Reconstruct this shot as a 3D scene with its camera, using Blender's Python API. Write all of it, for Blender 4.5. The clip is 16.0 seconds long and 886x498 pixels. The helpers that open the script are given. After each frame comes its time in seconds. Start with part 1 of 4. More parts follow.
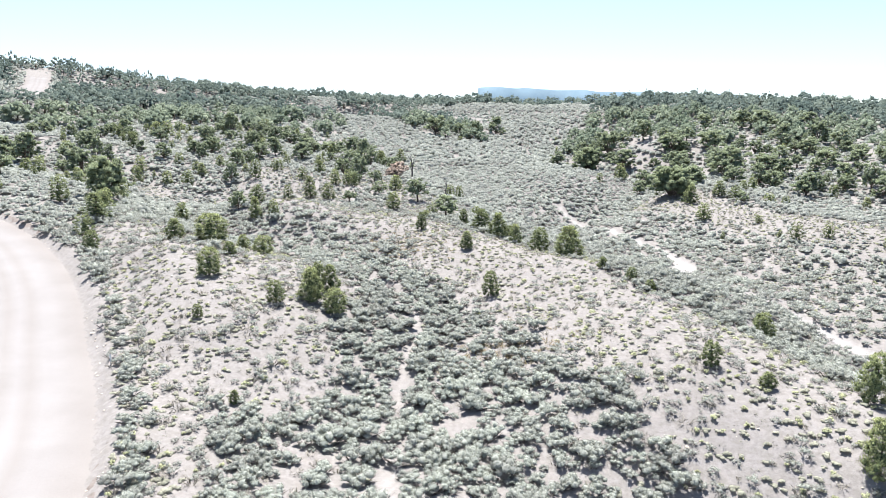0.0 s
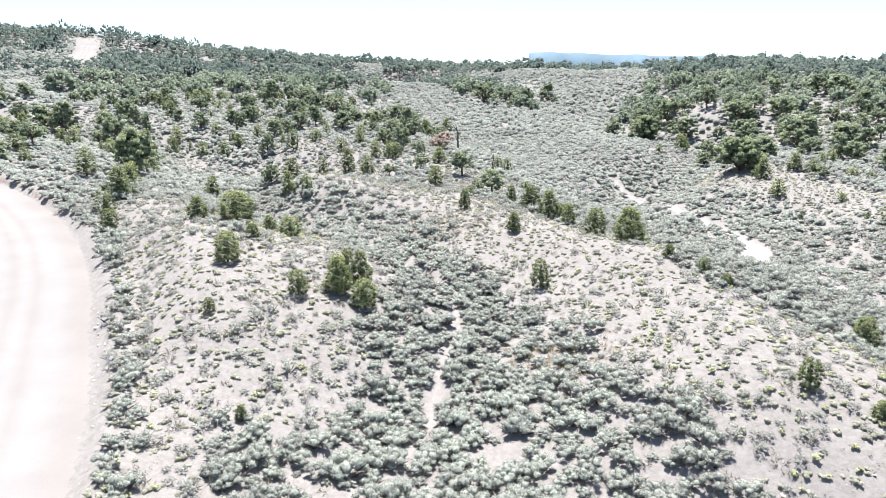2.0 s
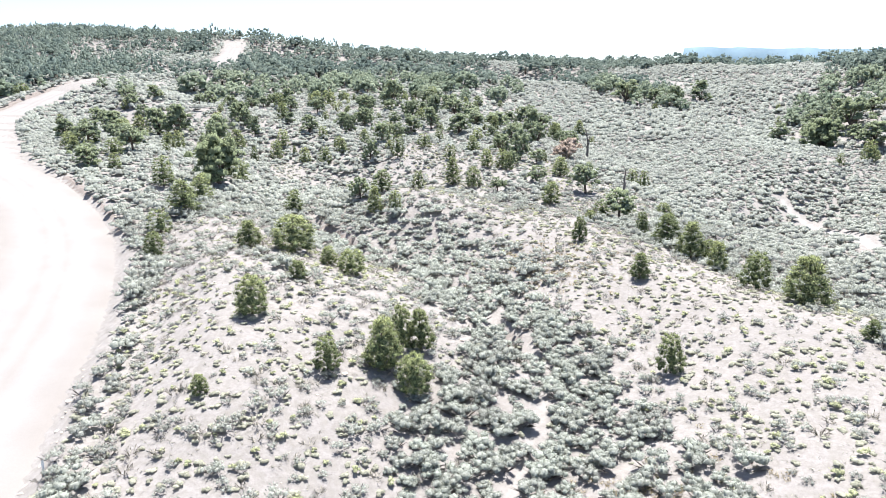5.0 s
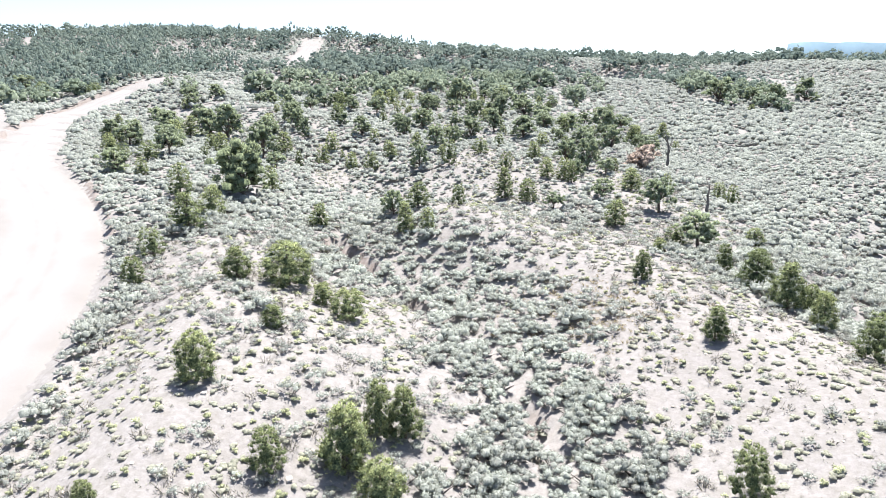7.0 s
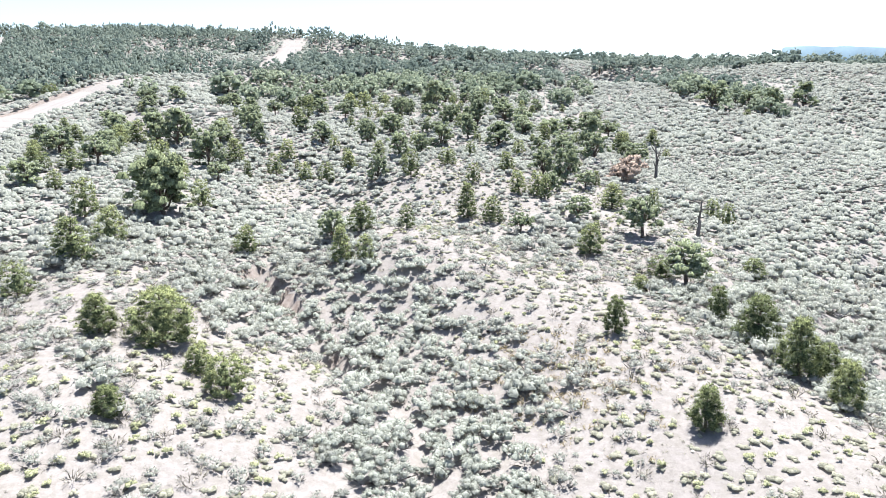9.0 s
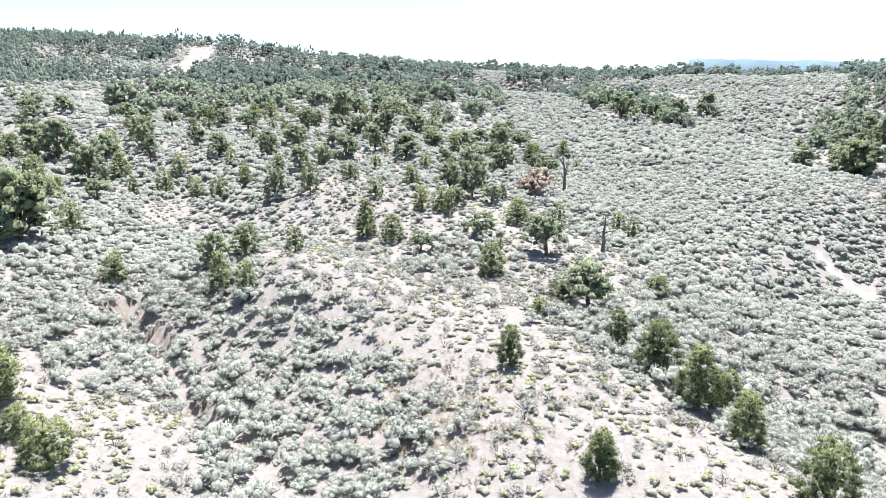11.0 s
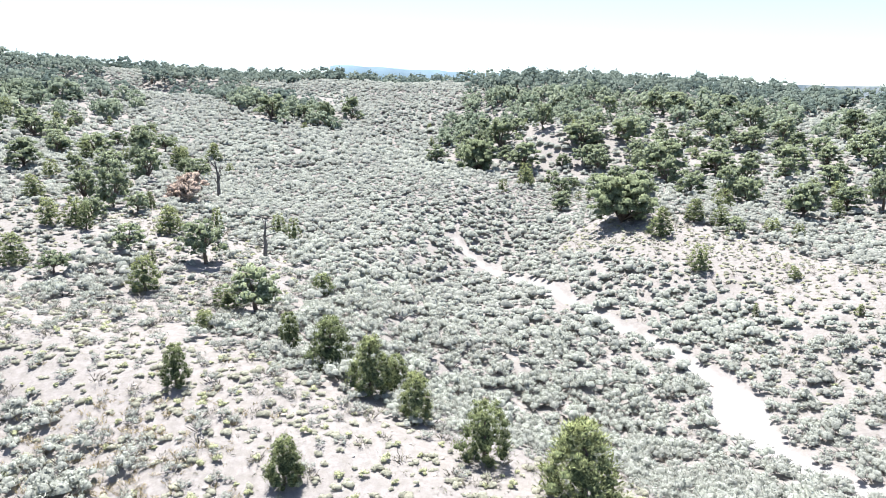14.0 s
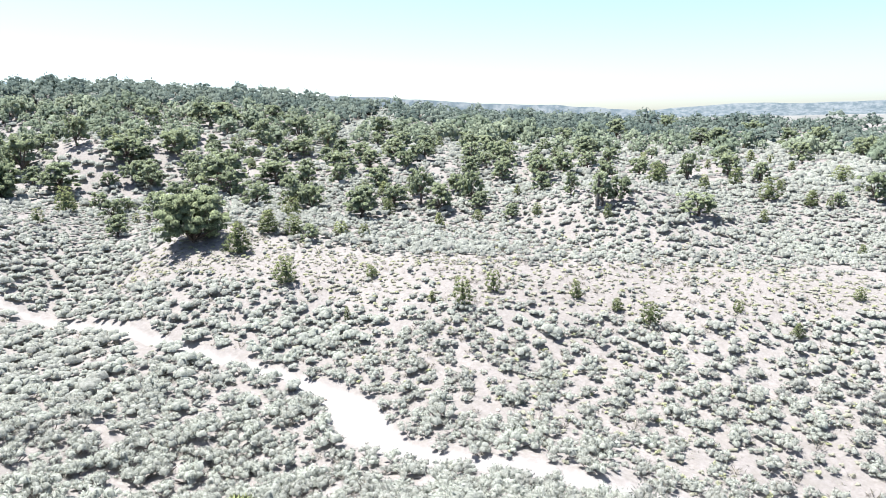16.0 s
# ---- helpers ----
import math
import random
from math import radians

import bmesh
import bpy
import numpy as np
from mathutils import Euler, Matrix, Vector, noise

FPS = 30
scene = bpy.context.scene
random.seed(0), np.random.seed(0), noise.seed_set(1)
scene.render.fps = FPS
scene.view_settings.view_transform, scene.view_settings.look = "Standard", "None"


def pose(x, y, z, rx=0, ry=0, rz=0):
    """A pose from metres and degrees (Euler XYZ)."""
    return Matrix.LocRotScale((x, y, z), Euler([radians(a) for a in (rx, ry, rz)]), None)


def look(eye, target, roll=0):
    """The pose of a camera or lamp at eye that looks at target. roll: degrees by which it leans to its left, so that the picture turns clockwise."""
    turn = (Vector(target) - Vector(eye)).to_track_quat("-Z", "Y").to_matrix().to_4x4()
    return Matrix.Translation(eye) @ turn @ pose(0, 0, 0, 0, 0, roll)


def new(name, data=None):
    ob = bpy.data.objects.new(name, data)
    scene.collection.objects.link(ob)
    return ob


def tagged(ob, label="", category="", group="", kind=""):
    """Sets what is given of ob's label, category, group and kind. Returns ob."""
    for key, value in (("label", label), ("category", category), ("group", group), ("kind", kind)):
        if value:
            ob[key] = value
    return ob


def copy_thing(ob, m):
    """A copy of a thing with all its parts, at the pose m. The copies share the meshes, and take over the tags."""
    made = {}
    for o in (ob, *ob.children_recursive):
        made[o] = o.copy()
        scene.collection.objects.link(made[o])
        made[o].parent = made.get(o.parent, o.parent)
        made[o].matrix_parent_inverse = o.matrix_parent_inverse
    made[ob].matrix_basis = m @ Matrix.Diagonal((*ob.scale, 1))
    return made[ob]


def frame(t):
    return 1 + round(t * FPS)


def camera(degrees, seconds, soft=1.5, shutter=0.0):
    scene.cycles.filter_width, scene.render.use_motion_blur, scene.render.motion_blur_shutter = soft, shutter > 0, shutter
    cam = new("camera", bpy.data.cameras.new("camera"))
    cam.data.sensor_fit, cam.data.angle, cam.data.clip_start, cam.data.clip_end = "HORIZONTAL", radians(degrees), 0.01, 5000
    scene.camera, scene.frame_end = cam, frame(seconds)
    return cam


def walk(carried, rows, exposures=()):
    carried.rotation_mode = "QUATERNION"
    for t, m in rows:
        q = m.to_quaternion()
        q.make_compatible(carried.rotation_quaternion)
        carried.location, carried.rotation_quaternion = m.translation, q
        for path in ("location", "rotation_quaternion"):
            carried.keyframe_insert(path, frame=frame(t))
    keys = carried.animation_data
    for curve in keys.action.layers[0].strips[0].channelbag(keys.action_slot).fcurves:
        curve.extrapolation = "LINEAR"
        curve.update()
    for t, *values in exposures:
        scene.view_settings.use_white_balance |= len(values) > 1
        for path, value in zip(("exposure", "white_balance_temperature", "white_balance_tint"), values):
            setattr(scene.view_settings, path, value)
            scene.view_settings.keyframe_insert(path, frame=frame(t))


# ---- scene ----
cam = camera(65.93, 16.0, soft=0.75)
PATH = [
    (0, (0.00, -0.00, 12.75), (-0.506, 9.846, 11.075), 0.16),
    (0.5, (-0.07, 1.50, 12.83), (-0.764, 11.308, 11.028), 0.13),
    (1, (-0.09, 3.21, 12.87), (-1.000, 12.977, 10.930), 0.12),
    (1.5, (-0.06, 5.09, 12.93), (-1.149, 14.808, 10.859), 0.06),
    (2, (-0.02, 7.17, 12.98), (-1.218, 16.862, 10.844), -0.04),
    (2.5, (-0.06, 9.43, 13.01), (-1.599, 19.073, 10.876), -0.13),
    (3, (0.03, 11.74, 13.12), (-2.311, 21.221, 10.975), -0.12),
    (3.5, (0.31, 14.32, 13.16), (-2.327, 23.725, 11.021), -0.21),
    (4, (0.47, 16.98, 13.28), (-2.218, 26.373, 11.133), -0.24),
    (4.5, (0.64, 19.92, 13.32), (-2.411, 29.196, 11.170), -0.21),
    (4.7, (0.79, 21.09, 13.37), (-2.289, 30.357, 11.220), -0.26),
    (6.8, (1.12, 33.38, 13.81), (-3.161, 42.146, 11.639), -0.18),
    (7, (1.04, 34.60, 13.84), (-3.247, 43.367, 11.664), -0.22),
    (7.5, (0.71, 37.56, 13.89), (-3.564, 46.336, 11.697), -0.23),
    (8, (0.43, 40.45, 13.90), (-3.833, 49.218, 11.703), -0.25),
    (8.2, (0.27, 41.55, 13.90), (-3.991, 50.327, 11.708), -0.17),
    (10.3, (0.40, 49.68, 14.29), (-3.523, 58.656, 12.281), -0.25),
    (10.5, (0.57, 49.85, 14.23), (-3.167, 58.907, 12.224), -0.16),
    (11, (0.99, 50.08, 14.26), (-2.245, 59.331, 12.246), 0.05),
    (11.5, (1.19, 50.19, 14.32), (-1.552, 59.590, 12.296), 0.29),
    (12, (1.31, 50.21, 14.30), (-0.892, 59.758, 12.287), 0.40),
    (12.5, (1.26, 50.21, 14.24), (-0.099, 59.908, 12.241), 0.45),
    (13, (1.10, 50.18, 14.21), (0.587, 59.969, 12.220), 0.45),
    (13.5, (0.97, 50.15, 14.19), (1.238, 59.944, 12.197), 0.53),
    (14, (0.87, 50.61, 14.14), (2.419, 60.294, 12.193), 0.49),
    (14.5, (0.74, 51.61, 14.13), (3.687, 60.978, 12.238), 0.32),
    (15, (0.67, 52.93, 14.17), (4.917, 61.795, 12.316), 0.05),
    (15.5, (0.66, 54.28, 14.24), (6.289, 62.348, 12.434), -0.36),
    (16, (0.77, 55.22, 14.23), (7.788, 62.108, 12.406), -0.90),
]
walk(cam, [(t, look(eye, target, roll)) for t, eye, target, roll in PATH], exposures=[(0.0, 1.5), (2.0, 1.57), (7.0, 1.66), (13.0, 1.66), (16.0, 1.6)])

# ---- light: a high clear midday sun ahead of the camera ----
SUN_HIGH, SUN_TURN = 69.0, -9.0  # degrees above the horizon, degrees to the right of +y
world = bpy.data.worlds.new("sky")
scene.world = world
world.use_nodes = True
sky = world.node_tree.nodes.new("ShaderNodeTexSky")
sky.sky_type, sky.sun_disc = "NISHITA", False
sky.sun_elevation, sky.sun_rotation = radians(SUN_HIGH), radians(SUN_TURN)
sky.altitude, sky.air_density, sky.dust_density, sky.ozone_density = 1900, 1.0, 6.0, 1.6
world.node_tree.links.new(sky.outputs[0], world.node_tree.nodes["Background"].inputs[0])
world.node_tree.nodes["Background"].inputs[1].default_value = 0.089
sun = new("sun", bpy.data.lights.new("sun", "SUN"))
sun.data.energy, sun.data.angle, sun.data.color = 4.7, radians(0.53), (1.0, 0.98, 0.955)
_e, _a = radians(SUN_HIGH), radians(SUN_TURN)
sun.matrix_world = look((math.sin(_a) * math.cos(_e) * 90, math.cos(_a) * math.cos(_e) * 90, math.sin(_e) * 90), (0, 0, 0))

RNG = np.random.default_rng(7)


# ---- materials ----
class Mat:
    """A small builder of node materials."""

    def __init__(self, name, rough=0.9):
        self.mat = bpy.data.materials.new(name)
        self.mat.use_nodes = True
        self.tree = self.mat.node_tree
        self.bsdf = self.tree.nodes["Principled BSDF"]
        self.bsdf.inputs["Roughness"].default_value = rough
        self.bsdf.inputs["Specular IOR Level"].default_value = 0.15
        self.place = self.node("ShaderNodeTexCoord").outputs["Object"]

    def node(self, kind, **values):
        n = self.tree.nodes.new(kind)
        for key, value in values.items():
            n.inputs[key].default_value = value
        return n

    def link(self, a, b):
        self.tree.links.new(a, b)

    def noise(self, scale, detail=4.0, rough=0.55):
        n = self.node("ShaderNodeTexNoise", Scale=scale, Detail=detail, Roughness=rough)
        self.link(self.place, n.inputs["Vector"])
        return n.outputs["Fac"]

    def ramp(self, fac, *stops):
        n = self.node("ShaderNodeValToRGB")
        for k, (at, colour) in enumerate(stops):
            stop = n.color_ramp.elements[k] if k < 2 else n.color_ramp.elements.new(at)
            stop.position, stop.color = at, (*colour, 1)
        self.link(fac, n.inputs[0])
        return n.outputs[0]

    def mix(self, fac, a, b, blend="MIX"):
        n = self.tree.nodes.new("ShaderNodeMix")
        n.data_type, n.blend_type = "RGBA", blend
        for socket, value in ((n.inputs[0], fac), (n.inputs[6], a), (n.inputs[7], b)):
            if isinstance(value, bpy.types.NodeSocket):
                self.link(value, socket)
            elif isinstance(value, (int, float)):
                socket.default_value = value
            else:
                socket.default_value = (*value, 1)
        return n.outputs[2]

    def bump(self, fac, strength, distance):
        n = self.node("ShaderNodeBump", Strength=strength, Distance=distance)
        self.link(fac, n.inputs["Height"])
        self.link(n.outputs[0], self.bsdf.inputs["Normal"])

    def colour(self, socket):
        self.link(socket, self.bsdf.inputs["Base Color"])
        return self

    def through_light(self, socket, amount):
        """Thin leaves let some light through."""
        n = self.node("ShaderNodeBsdfTranslucent")
        self.link(socket, n.inputs[0])
        m = self.node("ShaderNodeMixShader", Fac=amount)
        self.link(self.bsdf.outputs[0], m.inputs[1])
        self.link(n.outputs[0], m.inputs[2])
        self.link(m.outputs[0], self.tree.nodes["Material Output"].inputs[0])

    def attribute(self, name):
        n = self.tree.nodes.new("ShaderNodeAttribute")
        n.attribute_name = name
        return n.outputs["Fac"]

    def random(self):
        return self.node("ShaderNodeObjectInfo").outputs["Random"]


def soil_material():
    m = Mat("pale_soil", 0.95)
    broad = m.ramp(m.noise(0.06, 5), (0.3, (0.200, 0.186, 0.178)), (0.7, (0.237, 0.222, 0.214)))
    grit = m.ramp(m.noise(3.2, 9, 0.75), (0.36, (0.74, 0.73, 0.71)), (0.54, (1.03, 1.03, 1.03)))
    c = m.mix(0.8, broad, grit, "MULTIPLY")
    litter = m.ramp(m.noise(0.8, 6, 0.65), (0.54, (0, 0, 0)), (0.7, (1, 1, 1)))
    c = m.mix(m.mix(1.0, litter, (0.35, 0.35, 0.35), "MULTIPLY"), c, (0.25, 0.225, 0.205))
    stubble = m.ramp(m.noise(2.3, 8, 0.72), (0.44, (0, 0, 0)), (0.6, (1, 1, 1)))
    c = m.mix(m.mix(1.0, stubble, (0.58, 0.58, 0.58), "MULTIPLY"), c, (0.165, 0.153, 0.136))  # dry stubble and twig litter
    fleck = m.ramp(m.noise(14, 5, 0.7), (0.32, (0.72, 0.7, 0.68)), (0.46, (1.02, 1.02, 1.02)))
    c = m.mix(0.7, c, fleck, "MULTIPLY")
    sand = m.mix(1.0, m.ramp(m.noise(0.9, 5), (0.3, (0.262, 0.248, 0.238)), (0.7, (0.292, 0.278, 0.268))), fleck, "MULTIPLY")
    c = m.mix(m.attribute("sand"), c, sand)  # washed sand in the wash and on the trail
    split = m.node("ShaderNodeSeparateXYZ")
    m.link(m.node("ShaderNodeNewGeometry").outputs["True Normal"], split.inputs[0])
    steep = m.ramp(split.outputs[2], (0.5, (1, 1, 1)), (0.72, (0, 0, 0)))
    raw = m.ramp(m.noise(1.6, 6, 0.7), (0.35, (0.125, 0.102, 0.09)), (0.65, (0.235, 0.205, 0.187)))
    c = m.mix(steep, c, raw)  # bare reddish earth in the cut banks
    m.bump(m.noise(5, 7, 0.7), 0.45, 0.07)
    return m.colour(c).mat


def road_material():
    m = Mat("gravel_road", 0.93)
    a = m.ramp(m.noise(0.25, 5), (0.3, (0.222, 0.210, 0.203)), (0.7, (0.252, 0.241, 0.235)))
    b = m.ramp(m.noise(14, 6, 0.7), (0.3, (0.85, 0.84, 0.83)), (0.7, (1, 1, 1)))
    c = m.mix(0.8, a, b, "MULTIPLY")
    wear = m.ramp(m.attribute("wear"), (0.0, (1, 1, 1)), (1.0, (0.84, 0.80, 0.76)))
    c = m.mix(1.0, c, wear, "MULTIPLY")
    m.bump(m.noise(9, 6, 0.7), 0.3, 0.04)
    return m.colour(c).mat


def foliage(name, dark, light, amount=0.25, tone="tone", rough=0.95, grain=13.0, stem=None, deep=0.42):
    """Leaves whose shade differs from plant to plant, from sprig to sprig and with the small clusters of leaves, the
    gaps between them painted dark.
    """
    m = Mat(name, rough)
    plant = m.attribute(tone) if tone else m.random()
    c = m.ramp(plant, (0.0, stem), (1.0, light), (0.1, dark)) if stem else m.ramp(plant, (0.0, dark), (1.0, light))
    each = m.node("ShaderNodeNewGeometry").outputs["Random Per Island"]
    c = m.mix(1.0, c, m.ramp(each, (0.0, (0.92, 0.93, 0.92)), (1.0, (1.06, 1.06, 1.05))), "MULTIPLY")
    # mottled leaf tone; its dark end paints shaded gaps between the leaf clusters
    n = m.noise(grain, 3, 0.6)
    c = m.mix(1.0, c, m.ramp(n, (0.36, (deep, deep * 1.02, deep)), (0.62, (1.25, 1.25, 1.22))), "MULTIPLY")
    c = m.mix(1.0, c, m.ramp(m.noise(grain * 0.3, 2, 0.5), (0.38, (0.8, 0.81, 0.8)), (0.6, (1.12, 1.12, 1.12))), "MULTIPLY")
    m.bump(n, 0.6, 0.5 / grain)
    m.colour(c)
    m.through_light(c, amount)
    return m.mat


def bark(name, dark, light):
    m = Mat(name, 0.9)
    n = m.noise(9, 6, 0.7)
    m.bump(n, 0.6, 0.03)
    return m.colour(m.ramp(n, (0.3, dark), (0.75, light))).mat


def rock_material(name, dark, light, scale):
    m = Mat(name, 0.92)
    n = m.noise(scale, 7, 0.65)
    m.bump(n, 0.5, 0.05)
    return m.colour(m.ramp(n, (0.3, dark), (0.72, light))).mat


SOIL, ROAD = soil_material(), road_material()
SAGE = foliage("sage_leaves", (0.265, 0.268, 0.252), (0.375, 0.395, 0.358), 0.38, grain=16.0, deep=0.8, stem=(0.15, 0.135, 0.13))
RABBIT = foliage("rabbitbrush_leaves", (0.30, 0.31, 0.19), (0.44, 0.45, 0.29), 0.3)
DRY = foliage("dry_twigs", (0.26, 0.24, 0.21), (0.42, 0.39, 0.35), 0.15)
LOW = foliage("low_scrub_leaves", (0.262, 0.256, 0.212), (0.375, 0.368, 0.30), 0.4, deep=0.85)
STRAW = foliage("dry_grass", (0.36, 0.29, 0.18), (0.50, 0.43, 0.29), 0.3)
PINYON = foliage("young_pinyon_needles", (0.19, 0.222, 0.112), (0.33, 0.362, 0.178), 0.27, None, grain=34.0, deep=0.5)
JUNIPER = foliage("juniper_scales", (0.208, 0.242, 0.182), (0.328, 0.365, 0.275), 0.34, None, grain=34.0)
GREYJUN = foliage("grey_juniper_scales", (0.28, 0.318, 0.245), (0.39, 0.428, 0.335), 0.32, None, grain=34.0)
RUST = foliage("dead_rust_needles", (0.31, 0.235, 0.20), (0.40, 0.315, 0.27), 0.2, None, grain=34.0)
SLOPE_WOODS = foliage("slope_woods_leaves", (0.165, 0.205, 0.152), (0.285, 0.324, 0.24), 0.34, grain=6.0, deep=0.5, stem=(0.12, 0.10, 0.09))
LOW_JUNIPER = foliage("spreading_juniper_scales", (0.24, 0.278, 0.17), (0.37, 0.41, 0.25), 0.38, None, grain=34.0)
# the farthest trees: distance haze put into the leaf colour as a bluer green
HAZY_WOODS = foliage("hazy_far_woods_leaves", (0.095, 0.13, 0.122), (0.195, 0.232, 0.2), 0.34, grain=6.0, deep=0.42, stem=(0.12, 0.10, 0.09))
# shade inside the crowns, put into a darker needle colour
SHADED_PINYON = foliage("shaded_pinyon_needles", (0.08, 0.098, 0.05), (0.135, 0.158, 0.082), 0.15, None, grain=30.0)
SHADED_INNER = foliage("shaded_inner_needles", (0.15, 0.178, 0.105), (0.215, 0.248, 0.145), 0.2, None, grain=30.0)
BARK, DEADWOOD = bark("juniper_bark", (0.07, 0.05, 0.04), (0.20, 0.16, 0.13)), bark("grey_dead_wood", (0.07, 0.063, 0.06), (0.22, 0.205, 0.19))
STONE = rock_material("pale_stone", (0.30, 0.26, 0.22), (0.55, 0.49, 0.43), 2.0)


# ---- land ----
def lattice(ix, iy, seed):
    n = np.sin(ix * 127.1 + iy * 311.7 + seed * 74.7) * 43758.5453
    return n - np.floor(n)


def rough(x, y, size, seed=0):
    """Smooth value noise in -1..1 with bumps of that size in metres."""
    u, v = x / size, y / size
    i, j = np.floor(u), np.floor(v)
    a, b = u - i, v - j
    a, b = a * a * (3 - 2 * a), b * b * (3 - 2 * b)
    top = lattice(i, j, seed) * (1 - a) + lattice(i + 1, j, seed) * a
    low = lattice(i, j + 1, seed) * (1 - a) + lattice(i + 1, j + 1, seed) * a
    return (top * (1 - b) + low * b) * 2 - 1


def along(x, y, line):
    """How far each place lies from a line of points, and how far along it, in metres."""
    best, where, run = np.full(np.shape(x), 1e9), np.zeros(np.shape(x)), 0.0
    for (ax, ay), (bx, by) in zip(line, line[1:]):
        length = math.hypot(bx - ax, by - ay)
        s = np.clip(((x - ax) * (bx - ax) + (y - ay) * (by - ay)) / length**2, 0, 1)
        d = np.hypot(x - ax - s * (bx - ax), y - ay - s * (by - ay))
        where = np.where(d < best, run + s * length, where)
        best = np.minimum(best, d)
        run += length
    return best, where


def smooth(edge0, edge1, v):
    s = np.clip((v - edge0) / (edge1 - edge0), 0, 1)
    return s * s * (3 - 2 * s)


def curve_through(points, step):
    """A smooth line through a few points (Catmull-Rom), with a point about every step metres."""
    p = [Vector(q) for q in ([points[0]] + list(points) + [points[-1]])]
    out = []
    for a, b, c, d in zip(p, p[1:], p[2:], p[3:]):
        n = max(2, int((c - b).length / step))
        for k in range(n):
            t = k / n
            out.append(tuple(0.5 * (2 * b + (c - a) * t + (2 * a - 5 * b + 4 * c - d) * t * t + (3 * b - a - 3 * c + d) * t**3)))
    return out + [tuple(p[-1])]


SWELLS = []


def swell(x, y, wide, long, turn, rise):
    """A rounded hill, or with a negative rise a hollow, added to the land."""
    SWELLS.append((x, y, wide, long, turn, rise))


swell(294.4, 96.8, 81.4, 151.7, 1.66, 14.19)
swell(96.9, 273.2, 53.7, 143.6, 1.29, 13.9)
swell(-313.6, 318.2, 132.6, 67.1, 2.92, 19.39)
swell(16.0, 114.6, 94.8, 14.4, 2.08, -6.81)
swell(-103.9, 149.0, 8.1, 101.8, 1.17, 4.39)
swell(-5.5, 46.1, 10.6, 17.8, 2.92, -5.31)
swell(-28.1, 87.6, 8.0, 22.0, 0.80, -6.12)
swell(38.8, 175.7, 22.5, 103.5, 0.46, -8.35)
swell(-101.5, 279.0, 10.2, 61.1, 1.48, -11.32)
swell(50.3, 144.5, 21.4, 35.5, 1.58, 4.02)
swell(25.3, 136.4, 6.6, 20.2, 2.65, -5.28)
swell(-28.8, 114.1, 12.1, 45.3, 1.17, -4.58)
swell(-28.5, 93.7, 5.3, 10.0, 0.99, 5.31)
swell(249.4, 98.1, 10.0, 28.2, 2.63, -5.60)
swell(286.3, 115.9, 11.1, 29.8, 0.78, 2.19)
swell(40.1, 304.4, 17.3, 10.0, 2.28, -3.98)
swell(47.4, 196.6, 9.9, 10.0, 0.64, 5.68)
swell(-362.8, 263.8, 10.9, 29.7, 1.84, 6.22)
swell(-197.8, 295.5, 35.4, 9.9, 0.58, 5.35)
swell(-35.7, 40.6, 9.7, 26.4, 0.62, -4.12)
swell(15.0, 25.4, 8.6, 10.9, 0.75, -7.96)
swell(86.0, 103.8, 9.3, 9.0, 1.06, 5.38)
swell(269.0, 153.1, 13.6, 94.8, 0.34, 3.01)
swell(32.5, 54.0, 9.1, 9.3, 2.88, -5.12)
swell(33.0, 105.6, 12.1, 8.8, 0.43, -1.67)
swell(44.6, 94.6, 9.7, 80.8, 0.49, -1.37)
swell(41.9, 103.7, 19.4, 9.7, 2.51, 2.83)
swell(1.1, 69.2, 24.8, 19.6, 0.77, 0.65)
swell(13.3, 87.3, 6.7, 9.2, 0.45, -3.41)
swell(26.0, 300.0, 12.0, 14.0, 0.0, -1.8)
swell(-108.0, 143.0, 13.0, 24.0, 1.17, -2.7)
swell(-185.0, 286.0, 8.0, 15.0, 0.52, 2.5)
swell(-62.0, 124.0, 9.0, 9.0, 0.0, -1.3)
swell(-149.0, 187.0, 10.0, 14.0, 0.2, 2.2)
swell(-138.0, 208.0, 8.0, 15.0, 0.5, 3.2)
swell(-161.0, 226.0, 9.0, 12.0, 0.1, -2.6)



def hills(x, y):
    z = -4.51 + -0.0407 * x + 0.0655 * y
    far = np.hypot(x + 20, y - 120)
    z = z * (1 - smooth(420, 800, far))
    for cx, cy, wide, long, turn, rise in SWELLS:
        c, s = math.cos(turn), math.sin(turn)
        u, v = (x - cx) * c + (y - cy) * s, -(x - cx) * s + (y - cy) * c
        z = z + rise * np.exp(-0.5 * ((u / wide) ** 2 + (v / long) ** 2))
    return z - 14 * smooth(450, 1100, far)


ROAD_LINE = curve_through([(-18, -80), (-16, -12), (-18.5, 12), (-22.7, 27.5), (-27.9, 37.7), (-33.2, 46), (-39, 54.8), (-47.5, 64.8), (-57.7, 73.4), (-71.5, 81.8), (-84, 88.3),
                           (-102, 101.5), (-123, 119.5), (-137, 134.5), (-144, 149), (-147.5, 162), (-150, 178), (-153, 197), (-158, 219), (-162, 243), (-171.5, 262), (-183, 282), (-189, 293)], 3.0)
WASH = curve_through([(16.2, 137), (17, 134), (19, 130), (21.7, 121), (23, 111.5), (25.2, 103.5), (27.2, 96), (27.4, 90.8), (26, 87), (25.8, 82.5), (26.8, 78.2), (30, 71.5), (36, 62), (42, 48), (50, 30)], 2.0)
GULLY = curve_through([(-40, 96), (-36, 87), (-31, 84), (-27, 81), (-22.5, 78), (-18, 76), (-14, 72.5), (-10.5, 67), (-7, 63)], 1.5)
